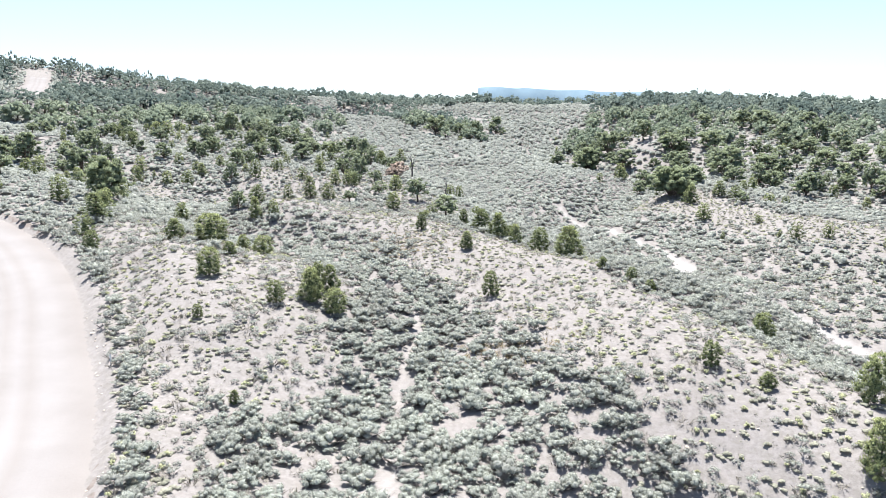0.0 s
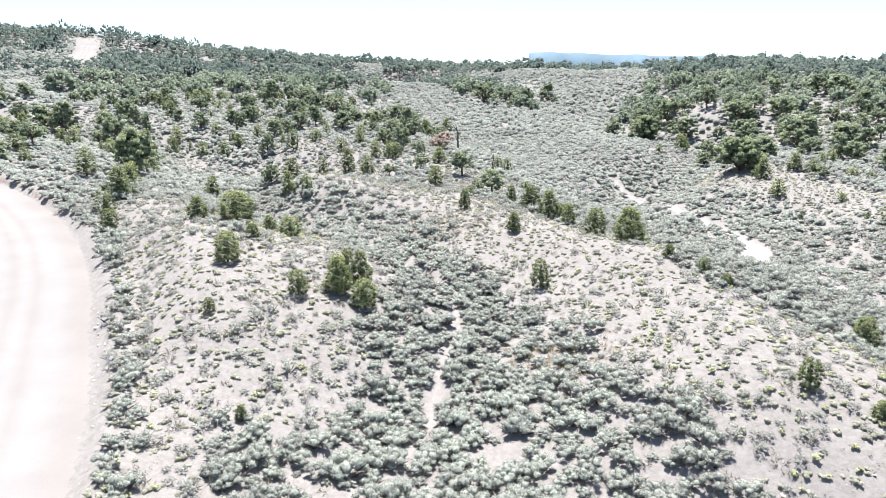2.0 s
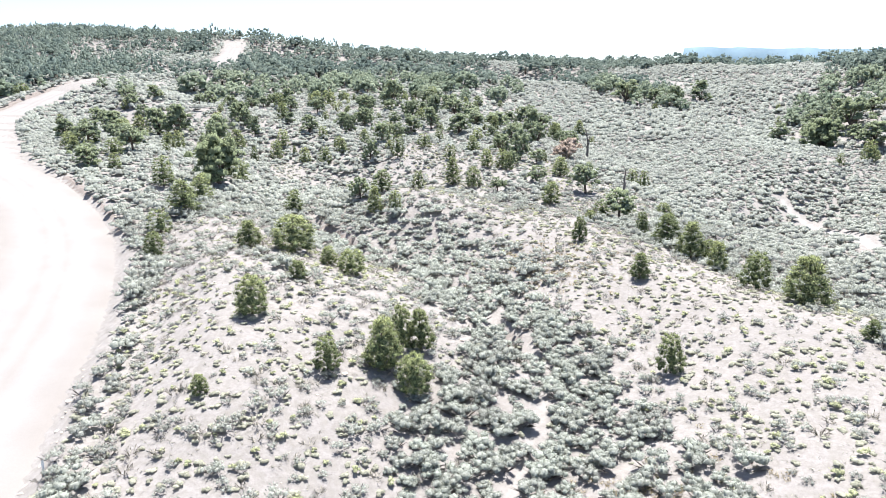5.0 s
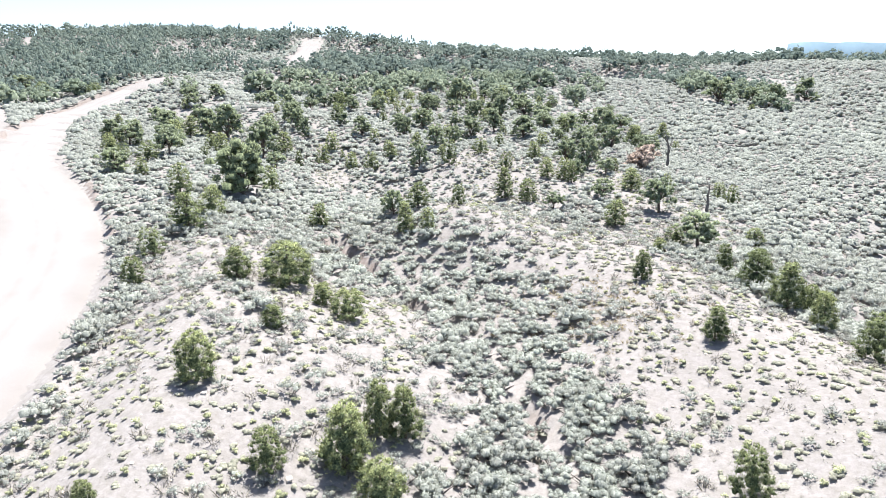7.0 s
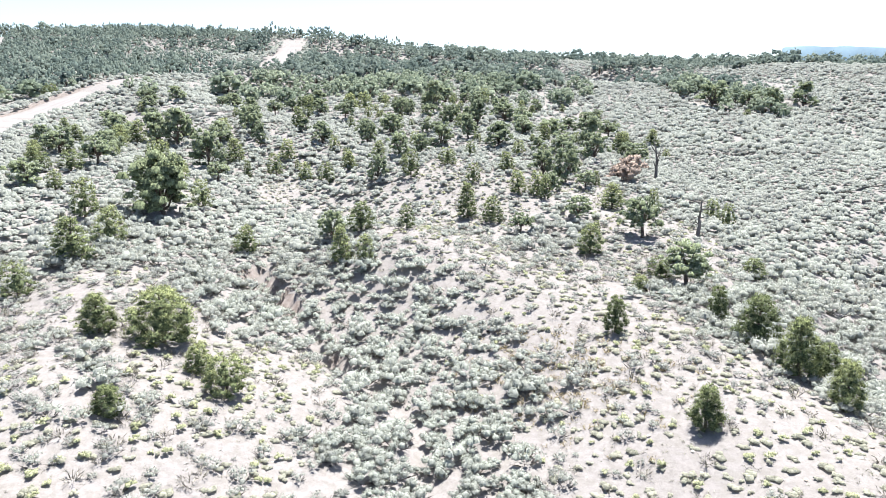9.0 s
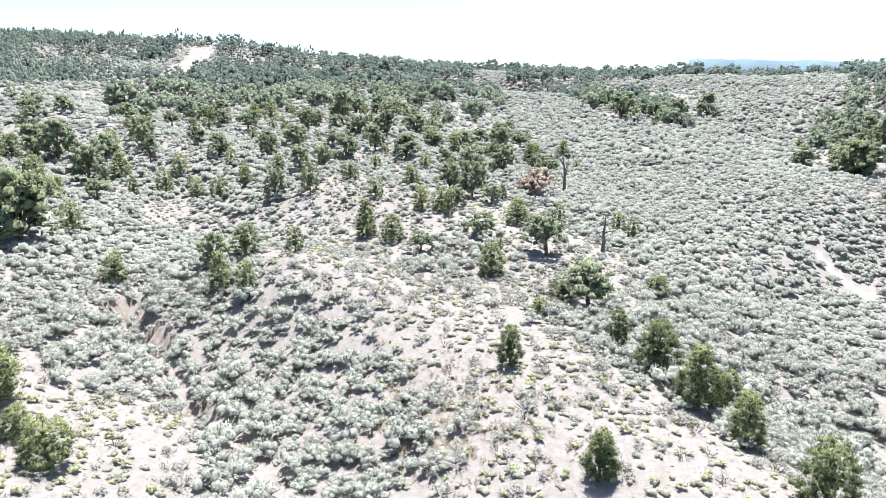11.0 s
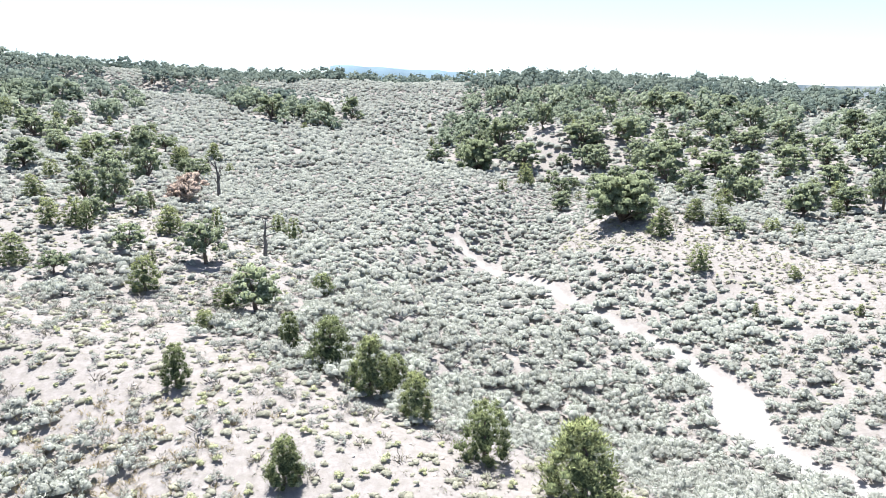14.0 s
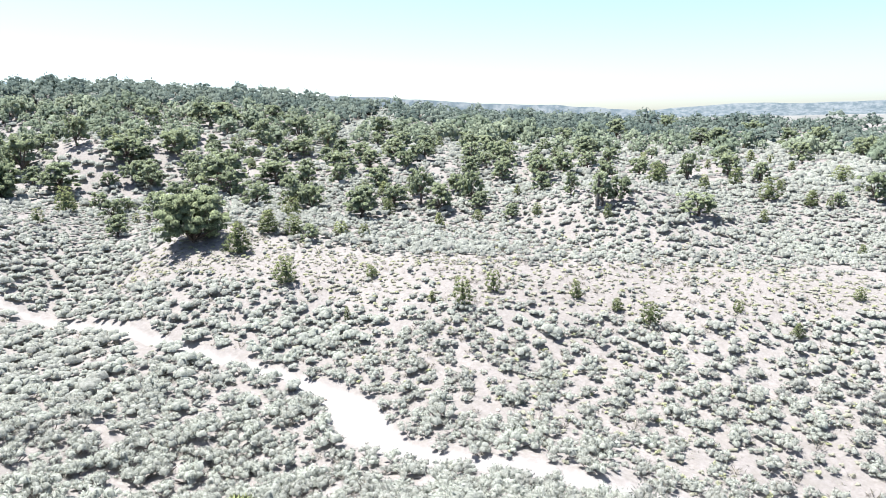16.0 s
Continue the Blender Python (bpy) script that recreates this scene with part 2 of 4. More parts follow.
TRAIL = curve_through([(-7, 63), (-5.6, 60), (-5.0, 54.3), (-5.4, 48.4), (-5.2, 44), (-5.8, 40.5), (-5.6, 38), (-4.8, 34), (-4, 26)], 1.0)
_rx, _ry = np.array([p[0] for p in ROAD_LINE]), np.array([p[1] for p in ROAD_LINE])
ROAD_S = np.r_[0, np.cumsum(np.hypot(np.diff(_rx), np.diff(_ry)))]
ROAD_Z = np.convolve(np.pad(hills(_rx, _ry), 5, mode="edge"), np.ones(11) / 11, mode="valid")
ROAD_HALF = 4.55


def wash_half(s):
    """Half the width of the sandy wash: narrow above, broad where it fans out."""
    return 0.42 + 1.15 * np.exp(-((s - 50) / 4.0) ** 2) + 0.5 * smooth(52, 60, s)


def ground(x, y):
    x, y = np.asarray(x, float), np.asarray(y, float)
    z = hills(x, y)
    near = 1 - smooth(160, 330, np.hypot(x, y - 70))
    z = z + near * (0.22 * rough(x, y, 7.0, 3) + 0.10 * rough(x, y, 2.3, 5) + 0.04 * rough(x, y, 0.9, 8))
    d, s = along(x, y, WASH)
    z = z - 0.35 * (1 - smooth(0.6, 1.8, d / wash_half(s)))
    d, s = along(x, y, GULLY)
    z = z - (0.5 + 1.0 * smooth(-0.1, 0.5, rough(s, 0 * s, 5.0, 12))) * (1 - smooth(0.25, 1.1, d + 0.3 * rough(x, y, 2.6, 11)))
    d, _ = along(x, y, TRAIL)
    z = z - 0.12 * (1 - smooth(0.2, 0.7, d))
    d, s = along(x, y, ROAD_LINE)
    bed = np.interp(s, ROAD_S, ROAD_Z)
    cut = smooth(ROAD_HALF - 0.2, ROAD_HALF + 0.7 + 0.4 * rough(x, y, 3.0, 21), d)
    lip = 0.5 * np.exp(-(((d - ROAD_HALF - 1.4) / 1.0) ** 2))
    blend = smooth(ROAD_HALF, ROAD_HALF + 9, d)
    return (bed - 0.12) * (1 - cut) + cut * (bed * (1 - blend) + z * blend + lip + 0.12)


def axis(lo, hi, step, out_lo, out_hi, grow=1.16):
    """Grid lines: even between lo and hi, ever wider outside."""
    core, below, above, w = list(np.arange(lo, hi, step)), [], [], step
    p = lo
    while p > out_lo:
        w *= grow
        p -= w
        below.append(p)
    p, w = core[-1], step
    while p < out_hi:
        w *= grow
        p += w
        above.append(p)
    return np.array(below[::-1] + core + above)


def mesh_from(name, verts, faces, material, smooth_shade=True, tones=None, tone_name="tone", normals=None):
    """A mesh from arrays of places and of faces that all have the same number of corners."""
    me = bpy.data.meshes.new(name)
    verts, faces = np.ascontiguousarray(verts, np.float32), np.ascontiguousarray(faces, np.int32)
    me.vertices.add(len(verts))
    me.vertices.foreach_set("co", verts.ravel())
    me.loops.add(faces.size)
    me.loops.foreach_set("vertex_index", faces.ravel())
    me.polygons.add(len(faces))
    me.polygons.foreach_set("loop_start", np.arange(0, faces.size, faces.shape[1], dtype=np.int32))
    me.polygons.foreach_set("loop_total", np.full(len(faces), faces.shape[1], np.int32))
    me.polygons.foreach_set("use_smooth", np.full(len(faces), smooth_shade))
    me.update(calc_edges=True)
    if tones is not None:
        layer = me.attributes.new(tone_name, "FLOAT", "POINT")
        layer.data.foreach_set("value", np.ascontiguousarray(tones, np.float32))
    if normals is not None:
        me.polygons.foreach_set("use_smooth", np.full(len(faces), True))
        me.normals_split_custom_set_from_vertices(normals)
    me.materials.append(material)
    return me


def washed(x, y):
    """1 where water and feet keep the sand clean, 0 elsewhere."""
    d, s = along(x, y, WASH)
    e, _ = along(x, y, TRAIL)
    return np.maximum(1 - smooth(0.8, 1.5, d / wash_half(s)), 0.4 * (1 - smooth(0.15, 0.5, e)))


def sheet(name, gx, gy, height, material):
    xx, yy = np.meshgrid(gx, gy)
    verts = np.stack([xx.ravel(), yy.ravel(), height(xx.ravel(), yy.ravel())], 1)
    n, m = len(gx), len(gy)
    k = (np.arange(m - 1)[:, None] * n + np.arange(n - 1)[None]).ravel()
    return mesh_from(name, verts, np.stack([k, k + 1, k + n + 1, k + n], 1), material, True, washed(verts[:, 0], verts[:, 1]), "sand")


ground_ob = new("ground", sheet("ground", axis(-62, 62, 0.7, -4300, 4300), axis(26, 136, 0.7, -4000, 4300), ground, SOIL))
tagged(ground_ob, "pale sandy soil of rolling sagebrush hills", "ground", kind="structure")


def road_ribbon():
    rows, verts, wear, faces = 13, [], [], []
    for k, (x, y) in enumerate(ROAD_LINE):
        a, b = ROAD_LINE[max(k - 1, 0)], ROAD_LINE[min(k + 1, len(ROAD_LINE) - 1)]
        t = Vector((b[0] - a[0], b[1] - a[1])).normalized()
        for r in range(rows):
            o = (r / (rows - 1) * 2 - 1) * (ROAD_HALF + 0.15 + 0.35 * math.sin(k * 1.7 + (r > 6) * 2.1) * (r in (0, rows - 1)))
            crown = 0.06 * (1 - (o / ROAD_HALF) ** 2) - (0.10 if r in (0, rows - 1) else 0.0)
            verts.append((x - t.y * o, y + t.x * o, ROAD_Z[k] + crown))
            track = max(math.exp(-(((abs(o) - c) / 0.45) ** 2)) for c in (0.9, 2.9))
            wear.append(0.55 * track + (0.6 if r in (0, 1, rows - 2, rows - 1) else 0))
    for k in range(len(ROAD_LINE) - 1):
        for r in range(rows - 1):
            i = k * rows + r
            faces.append((i + rows, i + rows + 1, i + 1, i))
    return mesh_from("road", verts, np.array(faces)[:, ::-1], ROAD, True, wear, "wear")


def road_bank(side, first, last, seed):
    """A low crumbling bank of brown earth along one edge of the road."""
    k = np.arange(first, last)
    line = np.array(ROAD_LINE)
    t = line[np.minimum(k + 1, len(line) - 1)] - line[k - 1]
    t /= np.linalg.norm(t, axis=1)[:, None]
    fine = np.linspace(0, len(k) - 1, len(k) * 5)
    px, py, tx, ty, pz = (np.interp(fine, np.arange(len(k)), v) for v in (line[k, 0], line[k, 1], t[:, 0], t[:, 1], ROAD_Z[k]))
    wob = rough(fine, 0 * fine + seed, 4.2, seed) * 0.5 + rough(fine, 0 * fine, 1.6, seed + 1) * 0.25
    end = np.minimum(1, np.minimum(fine, fine[-1] - fine) / 8)
    rings = []
    for out, high in ((-0.15, -0.1), (0.15, 0.08), (0.4, 0.27), (0.8, 0.36), (1.5, 0.2)):
        o = (ROAD_HALF + out + wob * min(1, out + 0.35)) * side
        x, y = px - ty * o, py + tx * o
        z = pz + high * end * (1 + 0.9 * wob + 0.4 * rough(fine, 0 * fine + out * 9, 2.6, seed + 2)) - 0.2 * (1 - end)
        rings.append(np.stack([x, y, z], 1))
    n = len(fine)
    f = (np.arange(4)[:, None] * n + np.arange(n - 1)[None]).ravel()
    quads = np.stack([f, f + 1, f + n + 1, f + n], 1)
    return mesh_from("road_bank", np.concatenate(rings), quads if side < 0 else quads[:, ::-1], EARTH)


EARTH = rock_material("brown_earth", (0.115, 0.096, 0.085), (0.245, 0.214, 0.194), 2.6)
for _side, _first, _last, _seed in ((1, 56, 108, 91), (-1, 43, 66, 93), (-1, 27, 42, 95)):
    tagged(new("road_bank", road_bank(_side, _first, _last, _seed)), "low crumbling brown earth bank along the gravel road", "bank", kind="structure")

tagged(new("road", road_ribbon()), "wide pale graded gravel road with faint wheel tracks", "road", kind="structure")


# ---- plants ----
def outwards(quads, facing):
    """Turns over those quads whose front looks away from the given way; returns their corners in one row."""
    n = np.cross(quads[:, 2] - quads[:, 0], quads[:, 3] - quads[:, 1])
    back = (n * facing).sum(1) < 0
    quads[back] = quads[back][:, ::-1]
    return quads.reshape(-1, 3)


def sprigs(at, way, length, width, rng, facing=None):
    """Leafy sprigs: folded diamonds at the given places, pointing the given ways: corners, faces and the way each corner faces."""
    way = way / np.linalg.norm(way, axis=1)[:, None]
    side = np.cross(way, rng.normal(size=way.shape))
    side /= np.linalg.norm(side, axis=1)[:, None]
    fold = np.cross(way, side)
    l, w = length[:, None], width[:, None]
    mid = at + way * l * 0.5
    facing = way if facing is None else facing
    v = outwards(np.stack([at, mid + side * w * 0.5 + fold * w * 0.25, at + way * l, mid - side * w * 0.5 + fold * w * 0.25], 1), facing)
    facing = facing + 0.45 * rng.normal(size=facing.shape)
    facing = facing / np.linalg.norm(facing, axis=1)[:, None]
    return v, np.arange(len(v)).reshape(-1, 4), np.repeat(facing, 4, axis=0)


def flakes(at, out, size, rng, facing, tilt=0.55, uneven=0.45):
    """Small leafy scales that lie over a cushion: folded diamonds whose flat side looks roughly outwards."""
    out = out + tilt * rng.normal(size=out.shape)
    way = np.cross(out, rng.normal(size=out.shape))
    way /= np.linalg.norm(way, axis=1)[:, None]
    side = np.cross(out, way)
    side /= np.linalg.norm(side, axis=1)[:, None]
    l, w = size[:, None] * 0.5, size[:, None] * rng.uniform(0.28, 0.45, (len(size), 1))
    v = outwards(np.stack([at - way * l, at - side * w, at + way * l, at + side * w], 1), facing)
    facing = facing + uneven * rng.normal(size=facing.shape)
    return v, np.arange(len(v)).reshape(-1, 4), np.repeat(facing / np.linalg.norm(facing, axis=1)[:, None], 4, axis=0)


def lump(middle, radius, rng, cuts=2, uneven=0.18, lift=0.5):
    """A rounded uneven lump of leaves: corners, faces and facings."""
    verts, faces = [], []
    for ax in range(3):
        for sign in (-1, 1):
            base = len(verts)
            for i in range(cuts + 1):
                for j in range(cuts + 1):
                    p = [0.0, 0.0, 0.0]
                    p[ax], p[(ax + 1) % 3], p[(ax + 2) % 3] = sign, (2 * i / cuts - 1) * sign, 2 * j / cuts - 1
                    verts.append(p)
            for i in range(cuts):
                for j in range(cuts):
                    k = base + i * (cuts + 1) + j
                    faces.append((k, k + cuts + 1, k + cuts + 2, k + 1))
    v = np.array(verts)
    n = v / np.linalg.norm(v, axis=1)[:, None]
    wave = 1 + uneven * np.sin(n @ rng.normal(size=(3, 3)) * 3.1 + rng.uniform(0, 6, 3)).sum(1) / 1.7
    up = n + np.array([0, 0, lift])
    return np.asarray(middle) + n * wave[:, None] * np.asarray(radius), np.array(faces), up / np.linalg.norm(up, axis=1)[:, None]


def joined(shapes):
    verts, faces, normals, k = [], [], [], 0
    for v, f, n in shapes:
        verts.append(v)
        faces.append(f + k)
        normals.append(n)
        k += len(v)
    return np.concatenate(verts), np.concatenate(faces), np.concatenate(normals)


def stick(points, radii, sides=5):
    """A tapered, bent stem. Returns its corners and its quads."""
    verts, faces = [], []
    for k, (p, r) in enumerate(zip(points, radii)):
        p = Vector(p)
        t = (Vector(points[min(k + 1, len(points) - 1)]) - Vector(points[max(k - 1, 0)])).normalized()
        u = t.orthogonal().normalized()
        v = t.cross(u)
        for s in range(sides):
            a = 2 * math.pi * s / sides
            verts.append(tuple(p + (u * math.cos(a) + v * math.sin(a)) * r))
    for k in range(len(points) - 1):
        for s in range(sides):
            faces.append((k * sides + s, k * sides + (s + 1) % sides, (k + 1) * sides + (s + 1) % sides, (k + 1) * sides + s))
    return verts, faces


def sticks_mesh(name, stems, material, sides=5):
    verts, faces = [], []
    for points, radii in stems:
        v, f = stick(points, radii, sides)
        faces += [tuple(i + len(verts) for i in q) for q in f]
        verts += v
    return mesh_from(name, np.array(verts), np.array(faces), material)


def tuft_of_leaves(middle, wide, tall, rng, sides=6, foot=True):
    """A rounded cushion of leaves with an uneven skin: corners, faces and facings."""
    a = np.arange(sides) * 2 * np.pi / sides + rng.uniform(0, 6)
    verts, up = [], []
    for z, r, lift in ((-0.6, 0.72, -0.2), (0.12, 1.0, 0.55), (0.68, 0.66, 1.5)) if foot else ((-0.35, 1.0, 0.35), (0.6, 0.66, 1.5)):
        q = r * rng.uniform(0.7, 1.28, sides)
        verts.append(np.stack([np.cos(a) * q * wide, np.sin(a) * q * wide, (z + rng.uniform(-0.24, 0.24, sides)) * tall], 1))
        up.append(np.stack([np.cos(a), np.sin(a), 0 * a + lift], 1))
    k = np.arange(sides)
    n = (k + 1) % sides
    top = sides * (len(verts) - 1)
    faces = [np.stack([k, n, n + sides, k + sides], 1) + sides * row for row in range(len(verts) - 1)]
    faces.append(np.array([[top, top + 1, top + 2, top + 3]] + ([[top, top + 3, top + 4, top + 5]] if sides == 6 else [])))
    up = np.concatenate(up)
    return np.asarray(middle) + np.concatenate(verts), np.concatenate(faces), up / np.linalg.norm(up, axis=1)[:, None]


def sage_shape(rng, tufts, per, stems, length, reach=0.4, sides=6, foot=True, wide=0.17, heart=0.76):
    """One sagebrush about a metre across: soft cushions of fine leaves side by side, over a heart of dark crooked stems."""
    leaves, hearts, twigs = [], [], []
    n = np.arange(tufts)
    r = reach * np.sqrt((n + 0.4) / tufts) * rng.uniform(0.8, 1.12, tufts) if tufts > 1 else np.array([0.0])
    a = n * 2.4 + rng.uniform(0, 6) + rng.uniform(-0.35, 0.35, tufts)
    for x, y, q in zip(np.cos(a) * r, np.sin(a) * r, r):
        big = wide * math.sqrt(8 / tufts) * rng.uniform(0.75, 1.25)
        at = np.array([x, y, (0.35 if tufts > 1 else 0.25) - 0.75 * q * q + rng.uniform(-0.1, 0.1)])
        whole = heart if per > 8 else 0.95
        hearts.append(tuft_of_leaves(at, big * whole, big * whole * 0.85, rng, sides, foot))
        if per:
            d = rng.normal(size=(per, 3))
            d[:, 2] = np.abs(d[:, 2]) - 0.2
            d /= np.linalg.norm(d, axis=1)[:, None]
            lean = np.array([x, y, 0.0]) * 0.5
            soft = d * 0.85 + lean + np.array([0, 0, 0.5])
            place = at + d * big * rng.uniform(0.78, 1.02, (per, 1)) * np.array([1, 1, 0.88])
            up = per // 2 if per > 8 else 0
            leaves.append(flakes(place[up:], d[up:] + np.array([0, 0, 0.25]), length * rng.uniform(0.7, 1.3, per - up), rng, soft[up:], 0.4, 0.14))
            if up:
                leaves.append(sprigs(place[:up] - d[:up] * 0.03, d[:up] * 0.8 + lean + np.array([0, 0, 0.5]) + 0.3 * rng.normal(size=(up, 3)), length * rng.uniform(1.1, 1.8, up), length * rng.uniform(0.32, 0.48, up), rng, soft[:up]))
    if stems:
        twigs.append(stems_shape(rng, stems, 0.5))
    v, f, up = joined(leaves + hearts + twigs)
    # hearts toned darker than the leaves: grey inner twigs, and shade put into colour
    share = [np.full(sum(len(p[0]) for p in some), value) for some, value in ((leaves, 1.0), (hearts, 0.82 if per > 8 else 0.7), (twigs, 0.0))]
    return v, f, up, np.concatenate(share)


def stems_shape(rng, count=6, reach=0.42):
    """Bare crooked stems, as thin folded quads."""
    a = rng.uniform(0, 2 * np.pi, count)
    way = np.stack([np.cos(a), np.sin(a), rng.uniform(0.4, 1.1, count)], 1)
    at = np.stack([np.cos(a), np.sin(a), 0 * a], 1) * 0.05 - np.array([0, 0, 0.06])
    return sprigs(at, way, np.full(count, reach) * rng.uniform(0.8, 1.4, count), np.full(count, 0.045), rng)


def twiggy_shape(rng, count):
    """A dead shrub: crooked grey stems that fork into thin twigs."""
    a = rng.uniform(0, 2 * np.pi, count)
    way = np.stack([np.cos(a), np.sin(a), rng.uniform(0.7, 1.6, count)], 1) + rng.normal(size=(count, 3)) * 0.2
    way /= np.linalg.norm(way, axis=1)[:, None]
    size = rng.uniform(0.26, 0.42, count)
    at = np.stack([np.cos(a), np.sin(a), 0 * a], 1) * 0.05 - np.array([0, 0, 0.04])
    ends = np.repeat(at + way * size[:, None] * 0.9, 4, axis=0) - np.repeat(way * 0.12, 4, axis=0) * rng.uniform(0, 1, (count * 4, 1))
    out = np.repeat(way, 4, axis=0) + rng.normal(size=(count * 4, 3)) * 0.6
    return joined([sprigs(at, way, size, np.full(count, 0.032), rng), sprigs(ends, out, rng.uniform(0.12, 0.26, count * 4), np.full(count * 4, 0.026), rng)])


def scatter(name, shapes, x, y, size, tone, material, label, category, tall=None, sink=0.03):
    """Many copies of a few shapes set on the land, joined into one object."""
    if len(x) == 0:
        return None
    z, turn = ground(x, y) - sink, RNG.uniform(0, 2 * np.pi, len(x))
    kind = RNG.integers(0, len(shapes), len(x))
    tall = size if tall is None else tall
    verts, faces, normals, tones, base = [], [], [], [], 0
    for k, (sv, sf, sn, *leafy) in enumerate(shapes):
        i = np.nonzero(kind == k)[0]
        c, s = np.cos(turn[i])[:, None], np.sin(turn[i])[:, None]

        def turned(p):
            return p[None, :, 0] * c - p[None, :, 1] * s, p[None, :, 0] * s + p[None, :, 1] * c

        px, py = turned(sv)
        nx, ny = turned(sn)
        verts.append(np.stack([px * size[i, None] + x[i, None], py * size[i, None] + y[i, None], sv[None, :, 2] * tall[i, None] + z[i, None]], -1).reshape(-1, 3))
        normals.append(np.stack([nx, ny, np.broadcast_to(sn[None, :, 2], nx.shape)], -1).reshape(-1, 3))
        faces.append((sf[None] + (base + np.arange(len(i)) * len(sv))[:, None, None]).reshape(-1, 4))
        shade = np.repeat(tone[i], len(sv))
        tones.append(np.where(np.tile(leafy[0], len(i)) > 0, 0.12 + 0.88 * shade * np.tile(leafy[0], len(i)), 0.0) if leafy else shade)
        base += len(i) * len(sv)
    me = mesh_from(name, np.concatenate(verts), np.concatenate(faces), material, True, np.concatenate(tones), normals=np.concatenate(normals))
    return tagged(new(name, me), label, category, kind="stuff")


def capsule(x, y, line, radius):
    d, _ = along(x, y, line)
    return 1 - smooth(radius * 0.55, radius * 1.25, d + 0.18 * radius * rough(x, y, radius * 0.8, 31))


def bareness(x, y):
    """0 where sagebrush closes over the soil, 1 where the soil lies open."""
    b = np.zeros(np.shape(x))
    for line, radius, amount in BARE:
        b = np.maximum(b, amount * capsule(x, y, line, radius))
    return b * (1 - 0.75 * capsule(x, y, [(-23, 85), (-17, 81), (-12, 77)], 6))  # thick sage beside the gully


BARE_NEAR = [
    ([(-13, 86), (-4, 76), (3, 68), (9, 58), (14, 49), (19, 39), (24, 28)], 7.5, 0.88),  # the crest of the near ridge
    ([(-7, 84), (1, 75), (7, 66), (9, 76)], 5.5, 0.94),
    ([(-19, 30), (-22, 42), (-26, 53), (-30, 60)], 6.2, 0.9),  # the bank above the road
    ([(-15, 44), (-18, 54), (-20, 63), (-16, 60)], 5.5, 0.78),
    ([(-14, 88), (-22, 94), (-28, 98)], 6.0, 0.75),
    ([(-10, 98), (-6, 103), (-10, 112), (-20, 122)], 6.0, 0.72),  # the knoll behind
    ([(-24, 108), (-26, 118), (-22, 128)], 5.0, 0.65),
    ([(36, 128), (38, 119), (44, 104), (52, 94), (62, 82), (78, 70)], 7.5, 0.85),  # the hill beyond the wash
    ([(33, 129), (38, 120), (41, 112)], 6.0, 0.96),
]
BARE_BEYOND = [
    ([(-34, 70), (-40, 72), (-38, 76)], 4.0, 0.6),
    ([(-57, 117), (-52, 110)], 3.0, 0.95),
    ([(70, 118), (92, 96), (112, 80)], 7.0, 0.3),
    ([(28, 165), (40, 150)], 7.0, 0.4),
    ([(37, 92), (40, 80), (42, 69), (55, 70), (50, 82)], 9.0, 0.36),  # thin sage above the wash
    ([(66, 100), (75, 86), (77, 72)], 8.0, 0.3),
    ([(-31, 71), (-25, 70), (-22, 69), (-24, 73)], 4.5, 0.95),  # bare shelf above the gully
    ([(-44, 108), (-39, 112), (-33, 110)], 5.0, 0.4),
    ([(-36, 122), (-30, 113), (-24, 104)], 5.0, 0.7),
]
BARE = BARE_NEAR + BARE_BEYOND


def clear_of_bare_lines(x, y):
    """False on the road, in the wash and on the trail."""
    d, _ = along(x, y, ROAD_LINE)
    ok = d > ROAD_HALF + 0.95 - 0.45 * smooth(60, 80, y)
    d, s = along(x, y, WASH)
    ok &= d > wash_half(s) * 1.05 + 0.42 + 0.36 * rough(x, y, 3.0, 35)
    d, _ = along(x, y, TRAIL)
    ok &= d > 0.36 + 0.3 * rough(x, y, 2.1, 33)
    d, _ = along(x, y, GULLY)
    return ok & (d > 0.35)


def jittered(x0, x1, y0, y1, step):
    gx, gy = np.meshgrid(np.arange(x0, x1, step), np.arange(y0, y1, step))
    return (gx + RNG.uniform(-0.48, 0.48, gx.shape) * step).ravel(), (gy + RNG.uniform(-0.48, 0.48, gy.shape) * step).ravel()


def in_sight(x, y):
    """The stretch of land that the flight overlooks."""
    west = np.minimum(np.minimum(-1.37 * x, 21 - 0.81 * x), 41 - 0.61 * x)
    east = np.minimum(1.73 * x, 55 + 0.2 * x)
    return (y > np.where(x < 0, west, east) - 4) & (y > 25)


# places of the hand-set trees, filled in below and kept free of shrubs
# each: x, y, height, width in metres
YOUNG = [(-23.3, 57.1, 2.7, 2.2), (-16.6, 54.2, 2.1, 1.6), (-14.3, 56.4, 3.2, 2.4), (-14.2, 59.0, 2.9, 1.6), (-13.2, 59.7, 2.8, 1.7), (-12.0, 55.5, 2.4, 2.3), (1.3, 62.6, 2.6, 1.7), (-1.3, 75.5, 2.2, 1.6), (-7.0, 83.6, 2.4, 1.5), (-23.7, 63.4, 1.4, 1.5), (-24.4, 69.1, 1.6, 1.5), (-22.1, 68.4, 2.1, 2.3), (-31.7, 69.3, 2.4, 2.1), (-44.7, 77.5, 3.6, 3.7), (-54.3, 85.9, 3.7, 2.8), (-46.1, 81.8, 3.3, 2.8), (-39.7, 67.3, 2.4, 1.8), (-43.1, 72.2, 2.6, 2.4), (-29.7, 89.6, 3.2, 2.0), (-27.1, 88.9, 2.6, 1.7)]
